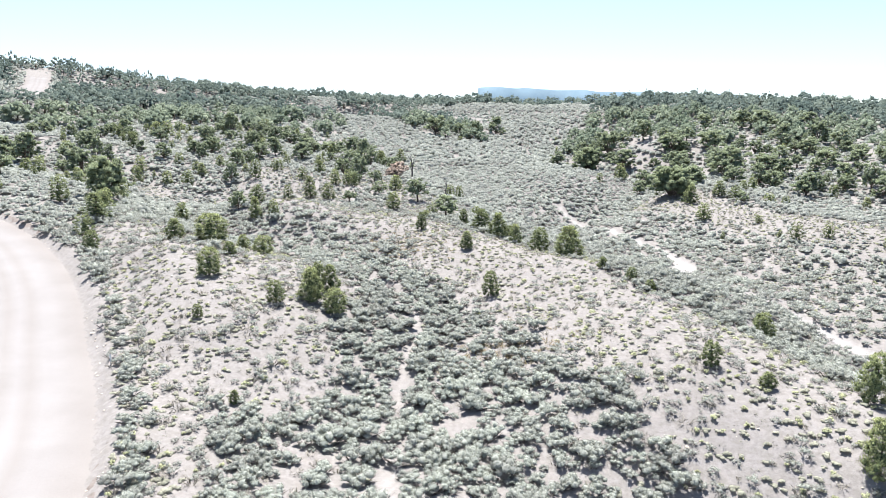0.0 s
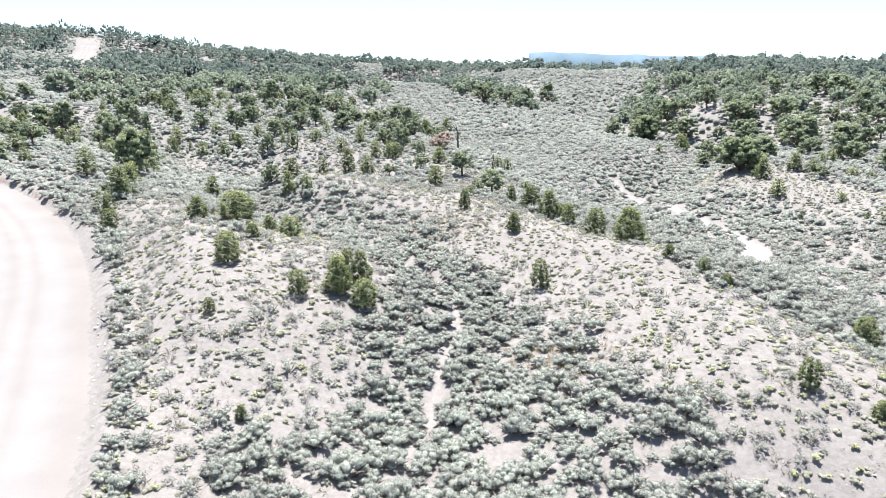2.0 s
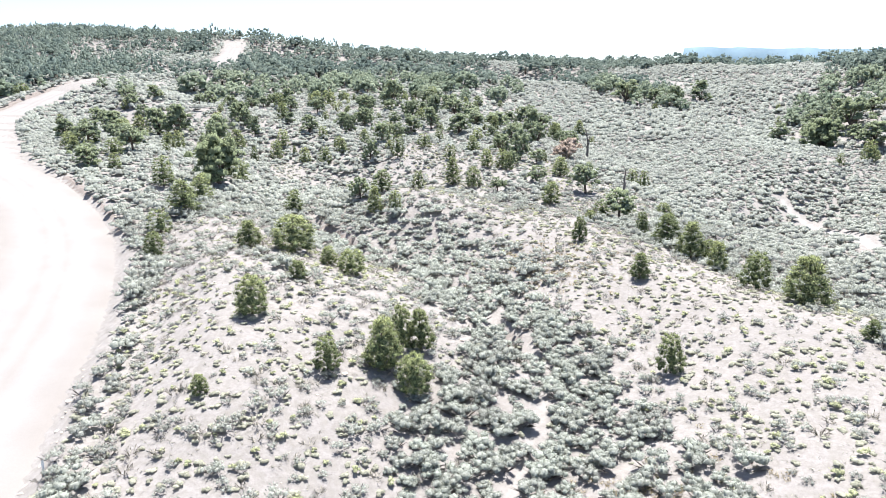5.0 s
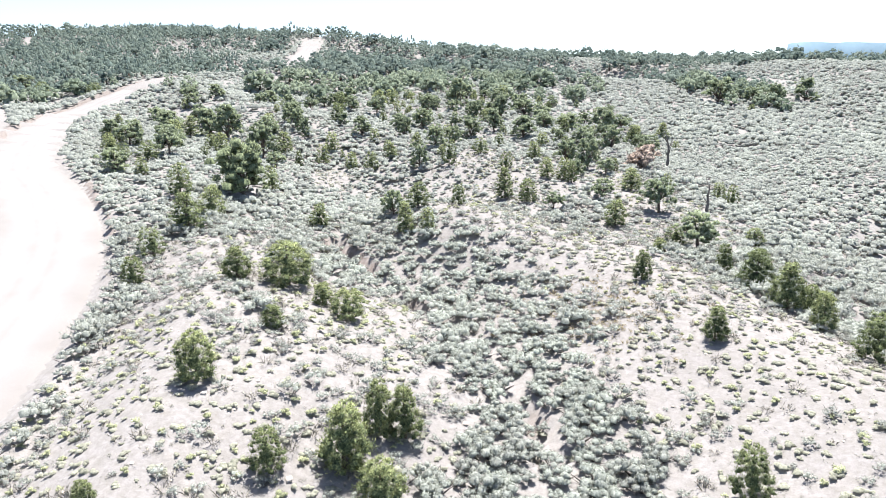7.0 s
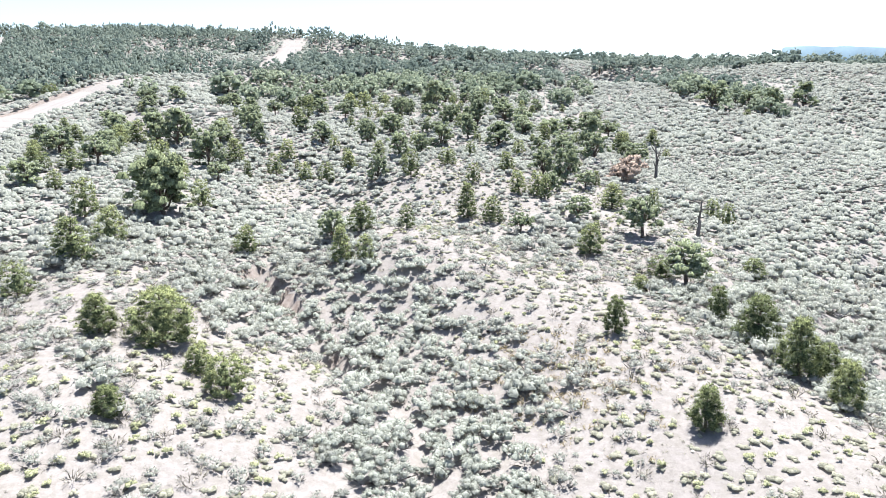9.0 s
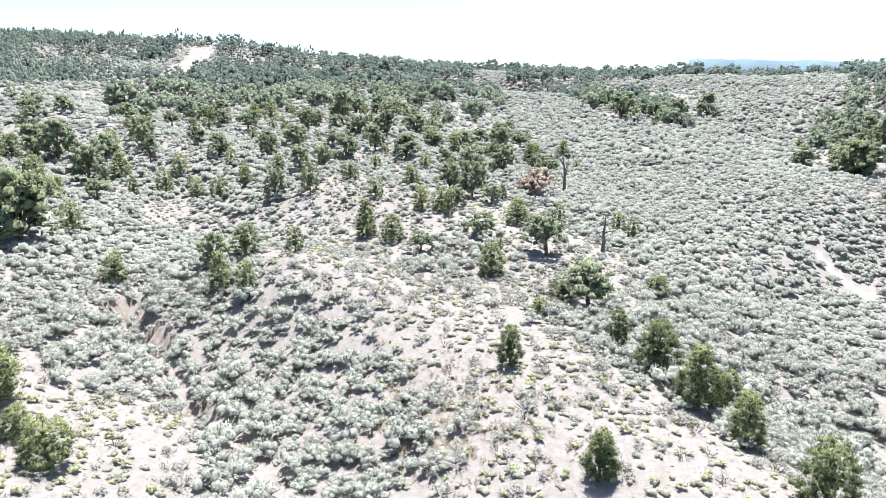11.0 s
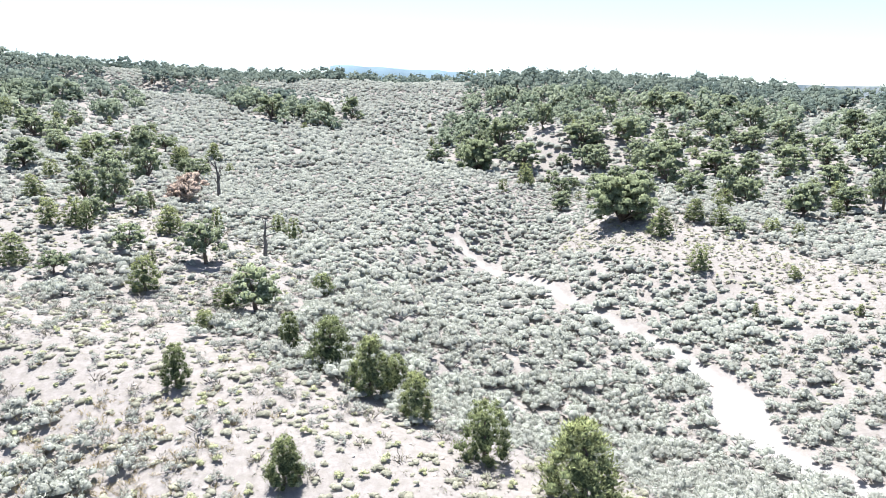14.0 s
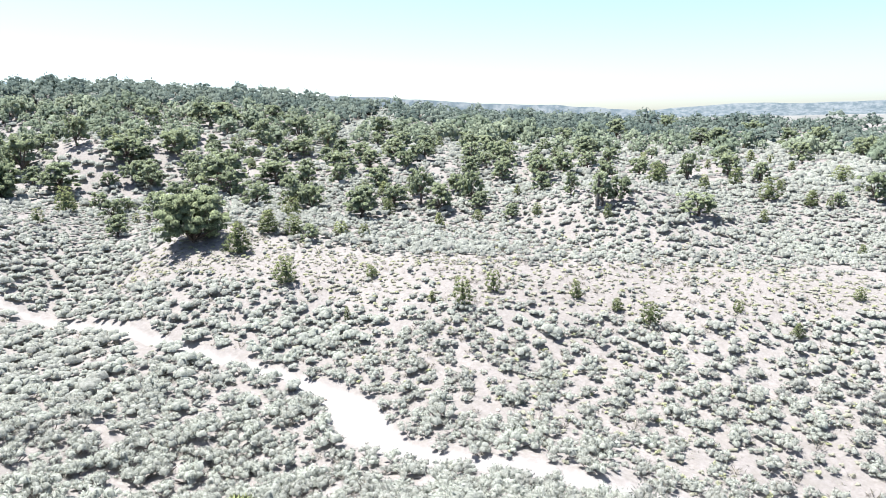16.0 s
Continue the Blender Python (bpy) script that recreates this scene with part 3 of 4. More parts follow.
YOUNG_B = [(-31.2, 94.9, 2.8, 2.6), (-26.8, 95.0, 2.2, 1.6), (-61.3, 120.7, 3.3, 2.5), (-26.7, 107.4, 3.8, 2.3), (-23.5, 106.0, 2.8, 2.4), (-12.5, 100.2, 2.8, 2.4), (-7.1, 91.9, 1.3, 1.3), (-6.5, 97.3, 1.8, 2.1), (-1.9, 89.3, 2.5, 1.5), (0.4, 86.8, 3.3, 2.6), (-0.2, 103.5, 1.9, 2.1), (-5.1, 124.1, 2.3, 1.8), (-3.3, 120.8, 2.8, 1.7), (-14.0, 114.8, 2.8, 2.7), (-22.2, 115.7, 2.9, 2.1), (-24.3, 115.7, 2.7, 2.1), (-36.9, 124.4, 2.4, 2.6), (-39.1, 118.7, 3.8, 2.3), (-20.6, 179.7, 3.8, 2.9), (-25.3, 177.8, 2.9, 2.4)]
YOUNG_C = [(-29.1, 125.0, 2.7, 2.4), (-27.2, 133.4, 2.9, 2.1), (-30.7, 118.2, 2.5, 1.9), (37.3, 122.4, 3.6, 2.9), (36.4, 111.8, 2.9, 2.6), (43.2, 106.8, 1.3, 1.5), (43.6, 94.9, 2.9, 1.9), (48.0, 95.1, 2.2, 1.7), (42.6, 97.8, 1.0, 0.9), (52.3, 88.9, 1.8, 1.2), (53.1, 85.1, 1.2, 1.2), (53.0, 81.9, 2.2, 1.8), (60.4, 77.4, 1.2, 1.1), (59.9, 72.3, 1.4, 1.2), (70.6, 70.4, 1.4, 1.3), (36.2, 101.9, 1.4, 0.7), (34.1, 167.1, 4.3, 3.3), (27.4, 157.1, 2.4, 1.9), (43.7, 126.5, 3.0, 2.8), (45.9, 124.4, 2.6, 2.8)]
YOUNG_D = [(73.1, 119.2, 1.7, 1.8), (76.8, 111.5, 1.9, 1.6), (109.4, 92.2, 3.9, 3.8), (110.0, 86.4, 2.6, 2.4), (97.2, 88.5, 2.0, 1.5), (89.4, 74.7, 1.8, 1.1), (115.9, 99.9, 3.0, 2.6), (106.6, 109.3, 3.8, 3.9), (35.4, 170.1, 3.0, 2.7), (25.0, 224.9, 2.2, 1.4), (-5.9, 217.2, 2.1, 2.7), (23.7, 211.7, 2.3, 1.1), (2.5, 83.6, 3.4, 2.3), (3.9, 85.8, 2.3, 1.9), (4.5, 80.9, 2.6, 1.8), (23.1, 54.5, 2.5, 2.1), (15.4, 43.9, 1.9, 1.4), (18.3, 41.8, 1.1, 1.3), (23.8, 40.1, 3.4, 2.2), (20.9, 34.0, 3.5, 2.0)]
YOUNG_E = [(15.4, 60.2, 1.1, 1.1), (14.3, 63.0, 1.3, 1.1), (-15.0, 39.7, 1.0, 0.8), (-21.2, 49.3, 1.2, 1.0), (12.2, 66.2, 1.3, 1.1), (-28.2, 70.4, 3.3, 4.2), (6.9, 76.8, 3.0, 2.4), (9.9, 73.0, 3.6, 3.4)]
SPREADING = [(-50.7, 91.3, 5.9, 6.1), (36.0, 129.7, 5.8, 9.0), (28.4, 182.1, 6.2, 8.0)]
JUNIPERS = [(-33.7, 94.3, 2.8, 2.6), (-43.2, 117.8, 3.8, 2.5), (-21.6, 124.9, 4.1, 3.5), (-48.0, 160.3, 4.9, 3.9), (-62.2, 133.1, 3.3, 3.9), (-56.8, 145.2, 4.0, 4.7), (-26.9, 141.8, 3.6, 4.1), (-22.7, 143.1, 4.0, 4.1), (60.5, 129.6, 4.6, 5.2), (45.9, 121.1, 2.1, 2.7), (79.7, 126.1, 5.1, 4.4), (88.2, 93.7, 3.2, 5.2), (82.2, 101.7, 3.5, 3.5), (75.1, 114.6, 2.3, 2.4), (56.3, 140.7, 4.9, 4.2), (57.9, 137.6, 4.1, 5.0), (57.8, 163.3, 7.4, 9.6), (35.9, 194.4, 6.9, 8.9), (37.6, 181.3, 5.3, 6.5), (74.6, 134.2, 3.5, 2.7)]
JUNIPERS_B = [(81.0, 130.4, 3.5, 4.1), (92.4, 130.3, 4.3, 4.4), (70.4, 147.6, 3.7, 3.8), (81.2, 152.4, 3.5, 4.2), (79.3, 185.6, 6.1, 6.3), (46.0, 196.5, 6.0, 5.5), (51.1, 186.4, 5.6, 8.1), (114.6, 107.7, 4.5, 4.2), (120.6, 97.6, 3.6, 3.2), (5.8, 238.2, 6.0, 6.9), (-1.2, 232.9, 5.8, 4.5), (-6.3, 230.9, 4.6, 4.5), (-14.2, 226.5, 6.3, 8.7)]
UMBRELLAS = [(-9.5, 106.5, 3.7, 4.0), (-4.5, 96.1, 3.4, 3.8), (72.4, 130.0, 5.9, 3.5), (80.3, 103.4, 4.4, 3.5)]
RUSTY = [(-15.6, 132.5, 3.4, 5.4)]
SNAGS = [(-5.3, 111.6, 3.5, 1.3), (-13.5, 139.6, 4.7, 3.5), (79.8, 103.9, 4.6, 3.0)]
SLOPE_YOUNG_A = [(-52.3, 97.9, 3.3, 2.3), (-69.9, 122.3, 3.8, 3.2), (-63.3, 117.3, 2.7, 1.4), (-59.4, 123, 1.7, 0.8), (-37.6, 133.2, 2.3, 1.7), (-22.6, 134.9, 1.5, 1), (-18.3, 126, 2, 1.2), (-20.8, 114.2, 2.7, 1.5), (-13.5, 106.5, 1.1, 0.8), (-10.8, 120.6, 2.4, 1.3), (-16.7, 171.9, 1.8, 1.6), (-23.8, 165.6, 3.9, 2.9), (-63.5, 126.2, 3.3, 2.6), (-71.3, 139.4, 3.8, 2.8), (-79.2, 172.7, 4.2, 3.8), (-60.6, 193.9, 4.2, 3.3), (-93.8, 125.9, 4.2, 3.4), (-75, 113.8, 3.3, 2.5), (-63, 105.2, 3.1, 2.4), (50.6, 121.4, 1.8, 2.2), (52.5, 119.3, 1.8, 1.6), (71.4, 137.5, 2.3, 2.3)]
SLOPE_YOUNG_B = [(51.4, 190.2, 3.7, 4.2), (109.5, 102.3, 2.7, 2), (110.3, 84, 1.7, 1.2), (129.8, 87.6, 3.1, 4), (86.3, 122.5, 1.8, 1.3), (77.4, 100.8, 2.1, 1.3), (-173.4, 153.2, 4.2, 5.7), (-158.3, 157.2, 3.3, 6.6), (-94.5, 123, 3.6, 3.2), (-99.6, 119.2, 3.2, 3.6), (-74.6, 99.7, 2.7, 3.2), (-86.6, 103.2, 2.7, 2.3), (-77.3, 98, 2.4, 2.3), (-78, 114.8, 2.7, 2.4), (-80.1, 168.6, 4.2, 3.7), (-87.6, 164.3, 3.8, 3.3), (-81.8, 132.7, 3.1, 3.1), (-32.1, 137.5, 2.4, 2.1)]
SLOPE_JUNIPERS_A = [(-68.9, 116, 6, 4.8), (-91, 133, 4.1, 4.6), (-89.9, 126.6, 5.4, 4.9), (-26.1, 154.8, 5.8, 4.5), (-36, 165.1, 3.5, 6), (-35.6, 176.2, 3.2, 3.2), (-48.2, 174.6, 3.3, 5.5), (-43.9, 147, 4, 3.3), (-62.8, 172.4, 6.6, 5.9), (-44.7, 131.9, 3.1, 2.8), (-45.3, 126.9, 3.7, 3.3), (-75.5, 133.1, 3.7, 3.3), (36.9, 212.6, 4.1, 3.4), (53.7, 184.4, 4.1, 5), (61.7, 188.2, 5.9, 8.7), (64.4, 157.2, 4.6, 7.2), (88.8, 185.4, 6, 6.6), (83, 207.4, 6.1, 7.3), (78.4, 211.4, 5.6, 6.6), (86.3, 161.3, 3.7, 5.2), (75, 152.8, 4.4, 6.2), (67.9, 212.3, 5, 6)]
SLOPE_JUNIPERS_B = [(96, 206.9, 5.4, 6.3), (107.7, 179.5, 5.5, 6.6), (85.5, 147.6, 3.8, 4.7), (112.5, 83.4, 2.3, 2.3), (119, 80.1, 4.5, 5), (88.8, 119.4, 3.4, 3.4), (83, 110.2, 3.3, 2.5), (111.7, 115.3, 3.5, 4.2), (112.3, 111.8, 3.1, 3.3), (148.9, 99.8, 4.3, 5.1), (164, 123.2, 5.2, 6.4), (186.8, 114.8, 5.1, 6.1), (171.6, 94.2, 5.2, 6.6), (205.4, 130, 6.1, 7.2), (138.6, 149.3, 4.9, 5.5), (177.3, 158.3, 5.7, 6.7), (205.4, 156.8, 6.4, 7.9), (209.5, 114.1, 5.4, 7.1), (111, 125.4, 3.7, 3.9), (-194.6, 161.8, 4.6, 6.9), (-85.6, 126.4, 6.1, 5.1), (-71.1, 129.2, 3.5, 2.7)]
SLOPE_JUNIPERS_C = [(-54.7, 134.1, 3.7, 3.1), (-65.8, 164.1, 4.2, 4)]
SLOPE_UMBRELLAS_A = [(-62.2, 110.6, 2.5, 3.3), (-23.2, 131.5, 4.2, 3.2), (-19.7, 103.5, 1.9, 2.2), (-15.9, 108.6, 2.3, 2.8), (-73.5, 156.6, 4.3, 4.3), (-52.1, 148.5, 2.8, 2.6), (89.3, 176, 5, 5.3), (57.6, 172.7, 3.8, 3.3), (71.4, 158.2, 3.2, 3.8), (166.2, 128.4, 5, 5.9), (96, 137.3, 3.5, 4.1), (-103.1, 137.3, 4.3, 3.6)]
TREE_SETS = [('y', YOUNG), ('y', YOUNG_B), ('y', YOUNG_C), ('y', YOUNG_D), ('y', YOUNG_E), ('b', SPREADING), ('j', JUNIPERS), ('j', JUNIPERS_B), ('u', UMBRELLAS), ('r', RUSTY), ('d', SNAGS)]
TREE_SETS += [('y', SLOPE_YOUNG_A), ('y', SLOPE_YOUNG_B), ('j', SLOPE_JUNIPERS_A), ('j', SLOPE_JUNIPERS_B), ('j', SLOPE_JUNIPERS_C), ('u', SLOPE_UMBRELLAS_A)]
ALL_TREES = [(kind, *t) for kind, some in TREE_SETS for t in some]


def woodland(x, y):
    """How thickly juniper and pinyon stand, 0 to 1."""
    w = np.zeros(np.shape(x))
    for line, radius, amount in WOOD:
        w = np.maximum(w, amount * capsule(x, y, line, radius))
    open_valley = np.maximum(capsule(x, y, [(20, 110), (12, 150), (6, 190), (14, 225), (18, 262), (17, 288)], 13), capsule(x, y, [(0, 185), (-25, 215), (-40, 250), (-62, 285), (-74, 310)], 8))
    w = w * (1 - open_valley) * (1 - capsule(x, y, [(-48, 101), (-42, 112), (-36, 108), (-30, 112)], 9))
    w = w * (1 - capsule(x, y, [(-146, 225), (-156, 240), (-168, 262), (-180, 282), (-187, 292)], 7))
    w = w * (1 - 0.95 * capsule(x, y, [(-112, 122), (-126, 138), (-135, 155), (-139, 172)], 11))  # low sage below the road
    d, _ = along(x, y, ROAD_LINE)
    return w * smooth(6, 10, d)


WOOD_WEST = [
    ([(-52, 112), (-80, 125), (-100, 140), (-60, 150), (-45, 170), (-80, 190), (-110, 200)], 26, 0.62),  # the slope beside the road
    ([(-35, 135), (-40, 165), (-55, 200), (-75, 240)], 20, 0.6),
    ([(-120, 230), (-110, 280), (-150, 320), (-70, 330), (-230, 300)], 55, 0.8),
    ([(-180, 310), (-205, 300), (-215, 325), (-170, 340), (-260, 340)], 30, 0.9),
    ([(-190, 190), (-240, 170), (-290, 230), (-330, 300), (-270, 330), (-370, 260)], 60, 1.0),
    ([(-66, 96), (-58, 92), (-52, 100)], 9, 0.5),
    ([(-72, 100), (-90, 112), (-112, 132), (-126, 150)], 11, 0.8),
    ([(-52, 305), (-22, 262), (-8, 236)], 17, 0.95),  # the grove up the valley
]
WOOD_EAST = [
    ([(-60, 330), (0, 322), (40, 318), (90, 300)], 24, 0.85),
    ([(34, 205), (52, 235), (60, 275)], 15, 1.0),
    ([(62, 190), (90, 220), (130, 250), (90, 270)], 36, 0.95),
    ([(56, 150), (80, 165), (120, 170), (170, 190)], 22, 0.7),
    ([(80, 130), (120, 130), (170, 140), (230, 150)], 22, 0.55),
    ([(180, 200), (240, 180), (290, 170)], 45, 0.85),
    ([(120, 108), (170, 100), (230, 95), (300, 110)], 18, 0.5),
    ([(250, 120), (330, 140), (360, 90), (300, 70)], 42, 0.75),
]
WOOD = WOOD_WEST + WOOD_EAST

# sagebrush: fine shapes near the flight, simpler ones beyond
_rng = np.random.default_rng(3)
fine = [sage_shape(_rng, 9, 56, 12, 0.055, 0.42) for _ in range(16)]
middling = [sage_shape(_rng, 6, 22, 5, 0.08, 0.4, 6, False) for _ in range(14)]
simple = [sage_shape(_rng, 4, 2, 0, 0.15, 0.33, 6, False) for _ in range(14)]
thin = [sage_shape(_rng, 5, 34, 8, 0.072, 0.38, 4, False, 0.16, 0.55) for _ in range(14)]
plain = [sage_shape(_rng, 2, 0, 0, 0.3, 0.26, 6, False) for _ in range(12)]


def sagebrush():
    x, y = jittered(-260, 230, 22, 330, 0.98)
    ok = in_sight(x, y) & clear_of_bare_lines(x, y)
    x, y = x[ok], y[ok]
    far = np.hypot(x - 0, np.maximum(0, y - 50) + 0.4 * np.maximum(0, 50 - y))
    b = bareness(x, y)
    patch = 0.5 + 0.5 * rough(x, y, 6.5, 41)
    d, _ = along(x, y, ROAD_LINE)
    edge = np.exp(-(((d - ROAD_HALF - 2.0) / 1.0) ** 2))
    b = b * (1 - 0.9 * edge)
    cover = np.clip(0.95 - 0.38 * b - 0.24 * smooth(0.78, 0.95, b) - 0.3 * (1 - smooth(0.18, 0.34, patch)), 0.05, 1)
    cover *= np.where(woodland(x, y) > 0.4, 0.85, 1.0) * np.where((x > 28) & (b > 0.55), 0.55, 1.0)
    keep = RNG.uniform(0, 1, len(x)) < cover * np.where(far > 128, np.where((x > 40) & (y > 275), 0.0, np.where(woodland(x, y) > 0.45, 0.35, 0.75)), 1.0)
    x, y, b, far = x[keep], y[keep], b[keep], far[keep]
    if len(TREE_XY):
        clear = np.full(len(x), True)
        for tx, ty, r in TREE_XY:
            clear &= np.hypot(x - tx, y - ty) > r * 0.5
        x, y, b, far = x[clear], y[clear], b[clear], far[clear]
    size = np.clip(RNG.normal(1.28, 0.38, len(x)), 0.5, 2.3) * (1 - 0.52 * b) * np.where(far > 128, 1.1, np.where(far > 60, 0.92, 1.0))
    far = far * RNG.uniform(0.85, 1.15, len(x))
    tone = np.clip(0.5 + 0.22 * rough(x, y, 9, 51) + RNG.normal(0, 0.2, len(x)) - 0.25 * b, 0, 1)
    bx, by = jittered(-70, 75, -45, 60, 1.45)
    clear = clear_of_bare_lines(bx, by) & ~in_sight(bx, by) & (RNG.uniform(0, 1, len(bx)) < 0.8)
    scatter("sagebrush", simple, bx[clear], by[clear], RNG.uniform(0.7, 1.7, clear.sum()), RNG.uniform(0, 1, clear.sum()), SAGE, "scattered grey-green sagebrush on the near slope", "shrub")
    text = "grey-green sagebrush growing thickly on pale sandy soil"
    open_soil = (b > 0.4) & (far < 52)
    for shapes, i in ((thin, open_soil), (fine, (far < 25) & ~open_soil), (middling, (far >= 25) & (far < 58) & ~open_soil), (simple, (far >= 58) & (far < 128)), (plain, far >= 128)):
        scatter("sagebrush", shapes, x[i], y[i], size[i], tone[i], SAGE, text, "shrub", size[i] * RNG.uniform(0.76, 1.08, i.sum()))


def ground_cover():
    """Small yellow-green tufts, dry twigs and straw on the open soil."""
    tuft = [sage_shape(_rng, 4, 12, 0, 0.09, 0.3, 6, False) for _ in range(6)]
    x, y = jittered(-45, 75, 26, 135, 1.05)
    b = bareness(x, y)
    ok = in_sight(x, y) & clear_of_bare_lines(x, y) & (RNG.uniform(0, 1, len(x)) < 0.55 * b * (0.6 + 0.4 * (rough(x, y, 6, 63) > 0)))
    x, y = x[ok], y[ok]
    scatter("rabbitbrush", tuft, x, y, RNG.uniform(0.32, 0.7, len(x)), RNG.uniform(0, 1, len(x)), RABBIT, "small yellow-green rabbitbrush tufts on bare soil", "shrub")
    twig = [twiggy_shape(_rng, 12) for _ in range(8)]
    x, y = jittered(-45, 70, 26, 130, 1.2)
    ok = in_sight(x, y) & clear_of_bare_lines(x, y) & (RNG.uniform(0, 1, len(x)) < 0.22 + 0.22 * (rough(x, y, 5, 61) > 0.2))
    x, y = x[ok], y[ok]
    scatter("dry_brush", twig, x, y, RNG.uniform(0.6, 1.35, len(x)), RNG.uniform(0, 1, len(x)), DRY, "grey dead twigs between the sagebrush", "brush")
    scrub = [twiggy_shape(_rng, 5) if k % 2 else sage_shape(_rng, 3, 3, 0, 0.12, 0.3, 4, False) for k in range(8)]
    x, y = jittered(-60, 80, 26, 135, 0.58)
    d, _ = along(x, y, ROAD_LINE)
    ok = in_sight(x, y) & clear_of_bare_lines(x, y) & (RNG.uniform(0, 1, len(x)) < 0.05 + 0.8 * bareness(x, y))
    x, y = x[ok], y[ok]
    scatter("low_scrub", scrub, x, y, RNG.uniform(0.3, 0.8, len(x)), RNG.uniform(0, 1, len(x)), LOW, "tiny grey-green scrub and dry tufts on bare soil", "scrub", RNG.uniform(0.16, 0.45, len(x)))
    x, y = RNG.normal(0, 1, 600), RNG.normal(0, 1, 600)
    x, y = np.r_[x[:340] * 3.0 - 9, x[340:] * 2.6 + 1.5], np.r_[y[:340] * 2.6 + 79, y[340:] * 2.2 + 50]
    scatter("dry_grass", twig, x, y, RNG.uniform(0.3, 0.8, len(x)), RNG.uniform(0, 1, len(x)), STRAW, "straw-coloured dry grass in the hollow", "grass")


# ---- trees ----
def part(name, me, parent, label=""):
    ob = new(name, me)
    ob.parent = parent
    return tagged(ob, label)


def crown_mesh(name, rng, clumps, per, length, width, material, spread, heart=0.75, scaly=0.5, inner=None):
    """Clumps of fine leaves, each (x, y, z, radius): scales over the clump and sprays that point outwards and up, round
    a heart of leaves coloured dark for the crown's inner shade.
    """
    leaves, twigs = [], []
    inside = np.array([0, 0, np.mean([c[2] for c in clumps]) * 0.8])
    for x, y, z, r in clumps:
        d = rng.normal(size=(per, 3))
        d /= np.linalg.norm(d, axis=1)[:, None]
        d[:, 2] = np.abs(d[:, 2]) * 1.1 - 0.4
        p = np.array([x, y, z]) + d * r * rng.uniform(0.4, 1.15, (per, 1)) * np.array([1, 1, 0.95])
        out = p - inside
        facing = d * 0.7 + 0.7 * out / np.linalg.norm(out, axis=1)[:, None] + np.array([0, 0, 0.2])
        k = int(per * scaly)
        leaves.append(flakes(p[:k], d[:k] + np.array([0, 0, 0.3]), length * rng.uniform(0.7, 1.3, k), rng, facing[:k], 0.7))
        leaves.append(sprigs(p[k:], d[k:] + np.array([0, 0, spread]) + rng.normal(size=(per - k, 3)) * 0.3, length * rng.uniform(0.7, 1.4, per - k), width * rng.uniform(0.7, 1.3, per - k), rng, facing[k:]))
        # inner leaf cushions; their dark colour stands for shade within the crown
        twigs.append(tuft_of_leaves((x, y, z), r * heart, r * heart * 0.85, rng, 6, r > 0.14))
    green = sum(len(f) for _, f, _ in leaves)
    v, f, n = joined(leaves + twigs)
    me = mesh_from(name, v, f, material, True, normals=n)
    me.materials.append(inner or SHADED_INNER)
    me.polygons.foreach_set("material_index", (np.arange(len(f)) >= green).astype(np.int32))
    return me


def bent(rng, start, end, steps, wander):
    out = []
    for k in range(steps + 1):
        t = k / steps
        w = wander * math.sin(math.pi * t)
        out.append(tuple(Vector(start).lerp(Vector(end), t) + Vector(rng.normal(0, 1, 3)) * w))
    return out


def young_tree(seed, slim, per=22, leaf=0.045, many=52, cone=0.5):
    """A young pinyon or juniper, leafy to the ground, one metre high and about as wide as slim; cone 0 is round-topped, 1 pointed."""
    rng = np.random.default_rng(seed)
    root = new("young_pinyon")
    part("trunk", sticks_mesh("trunk", [(bent(rng, (0, 0, -0.06), (0.02, 0.01, 0.9), 4, 0.02), (0.035, 0.03, 0.022, 0.013, 0.005))], BARK), root, "short brown trunk")
    clumps = [(0.0, 0.0, 0.32, slim * 0.36), (0.0, 0.0, 0.52, slim * 0.27), (0.0, 0.0, 0.7, slim * 0.17)]
    lean, lobes = rng.uniform(-0.05, 0.05, 2), rng.uniform(0, 6.28, 3)
    for k in range(many):
        h = 0.07 + 0.85 * (k / (many - 1)) ** 1.1
        dome = math.sqrt(max(0.02, 1 - (max(0, h - 0.28) / 0.75) ** 2))
        spire = 1 - 0.95 * max(0, h - 0.22) / 0.8
        reach = slim * 0.5 * (dome * (1 - cone) + spire * cone) * (0.55 + 0.45 * min(1, h / 0.3))
        a = k * 2.4 + rng.uniform(-0.5, 0.5)
        r = reach * rng.uniform(0.72, 0.95) * (1 + 0.16 * math.sin(2 * a + lobes[0]) * math.sin(7 * h + lobes[1]))
        clumps.append((math.cos(a) * r + lean[0] * h, math.sin(a) * r + lean[1] * h, h * rng.uniform(0.94, 1.02), 0.105 * rng.uniform(0.7, 1.25) * (1.2 - 0.6 * h)))
    part("crown", crown_mesh("crown", rng, clumps, per, leaf, leaf * 0.25, PINYON, 1.0, 0.5, 0.08, SHADED_PINYON), root)
    return root


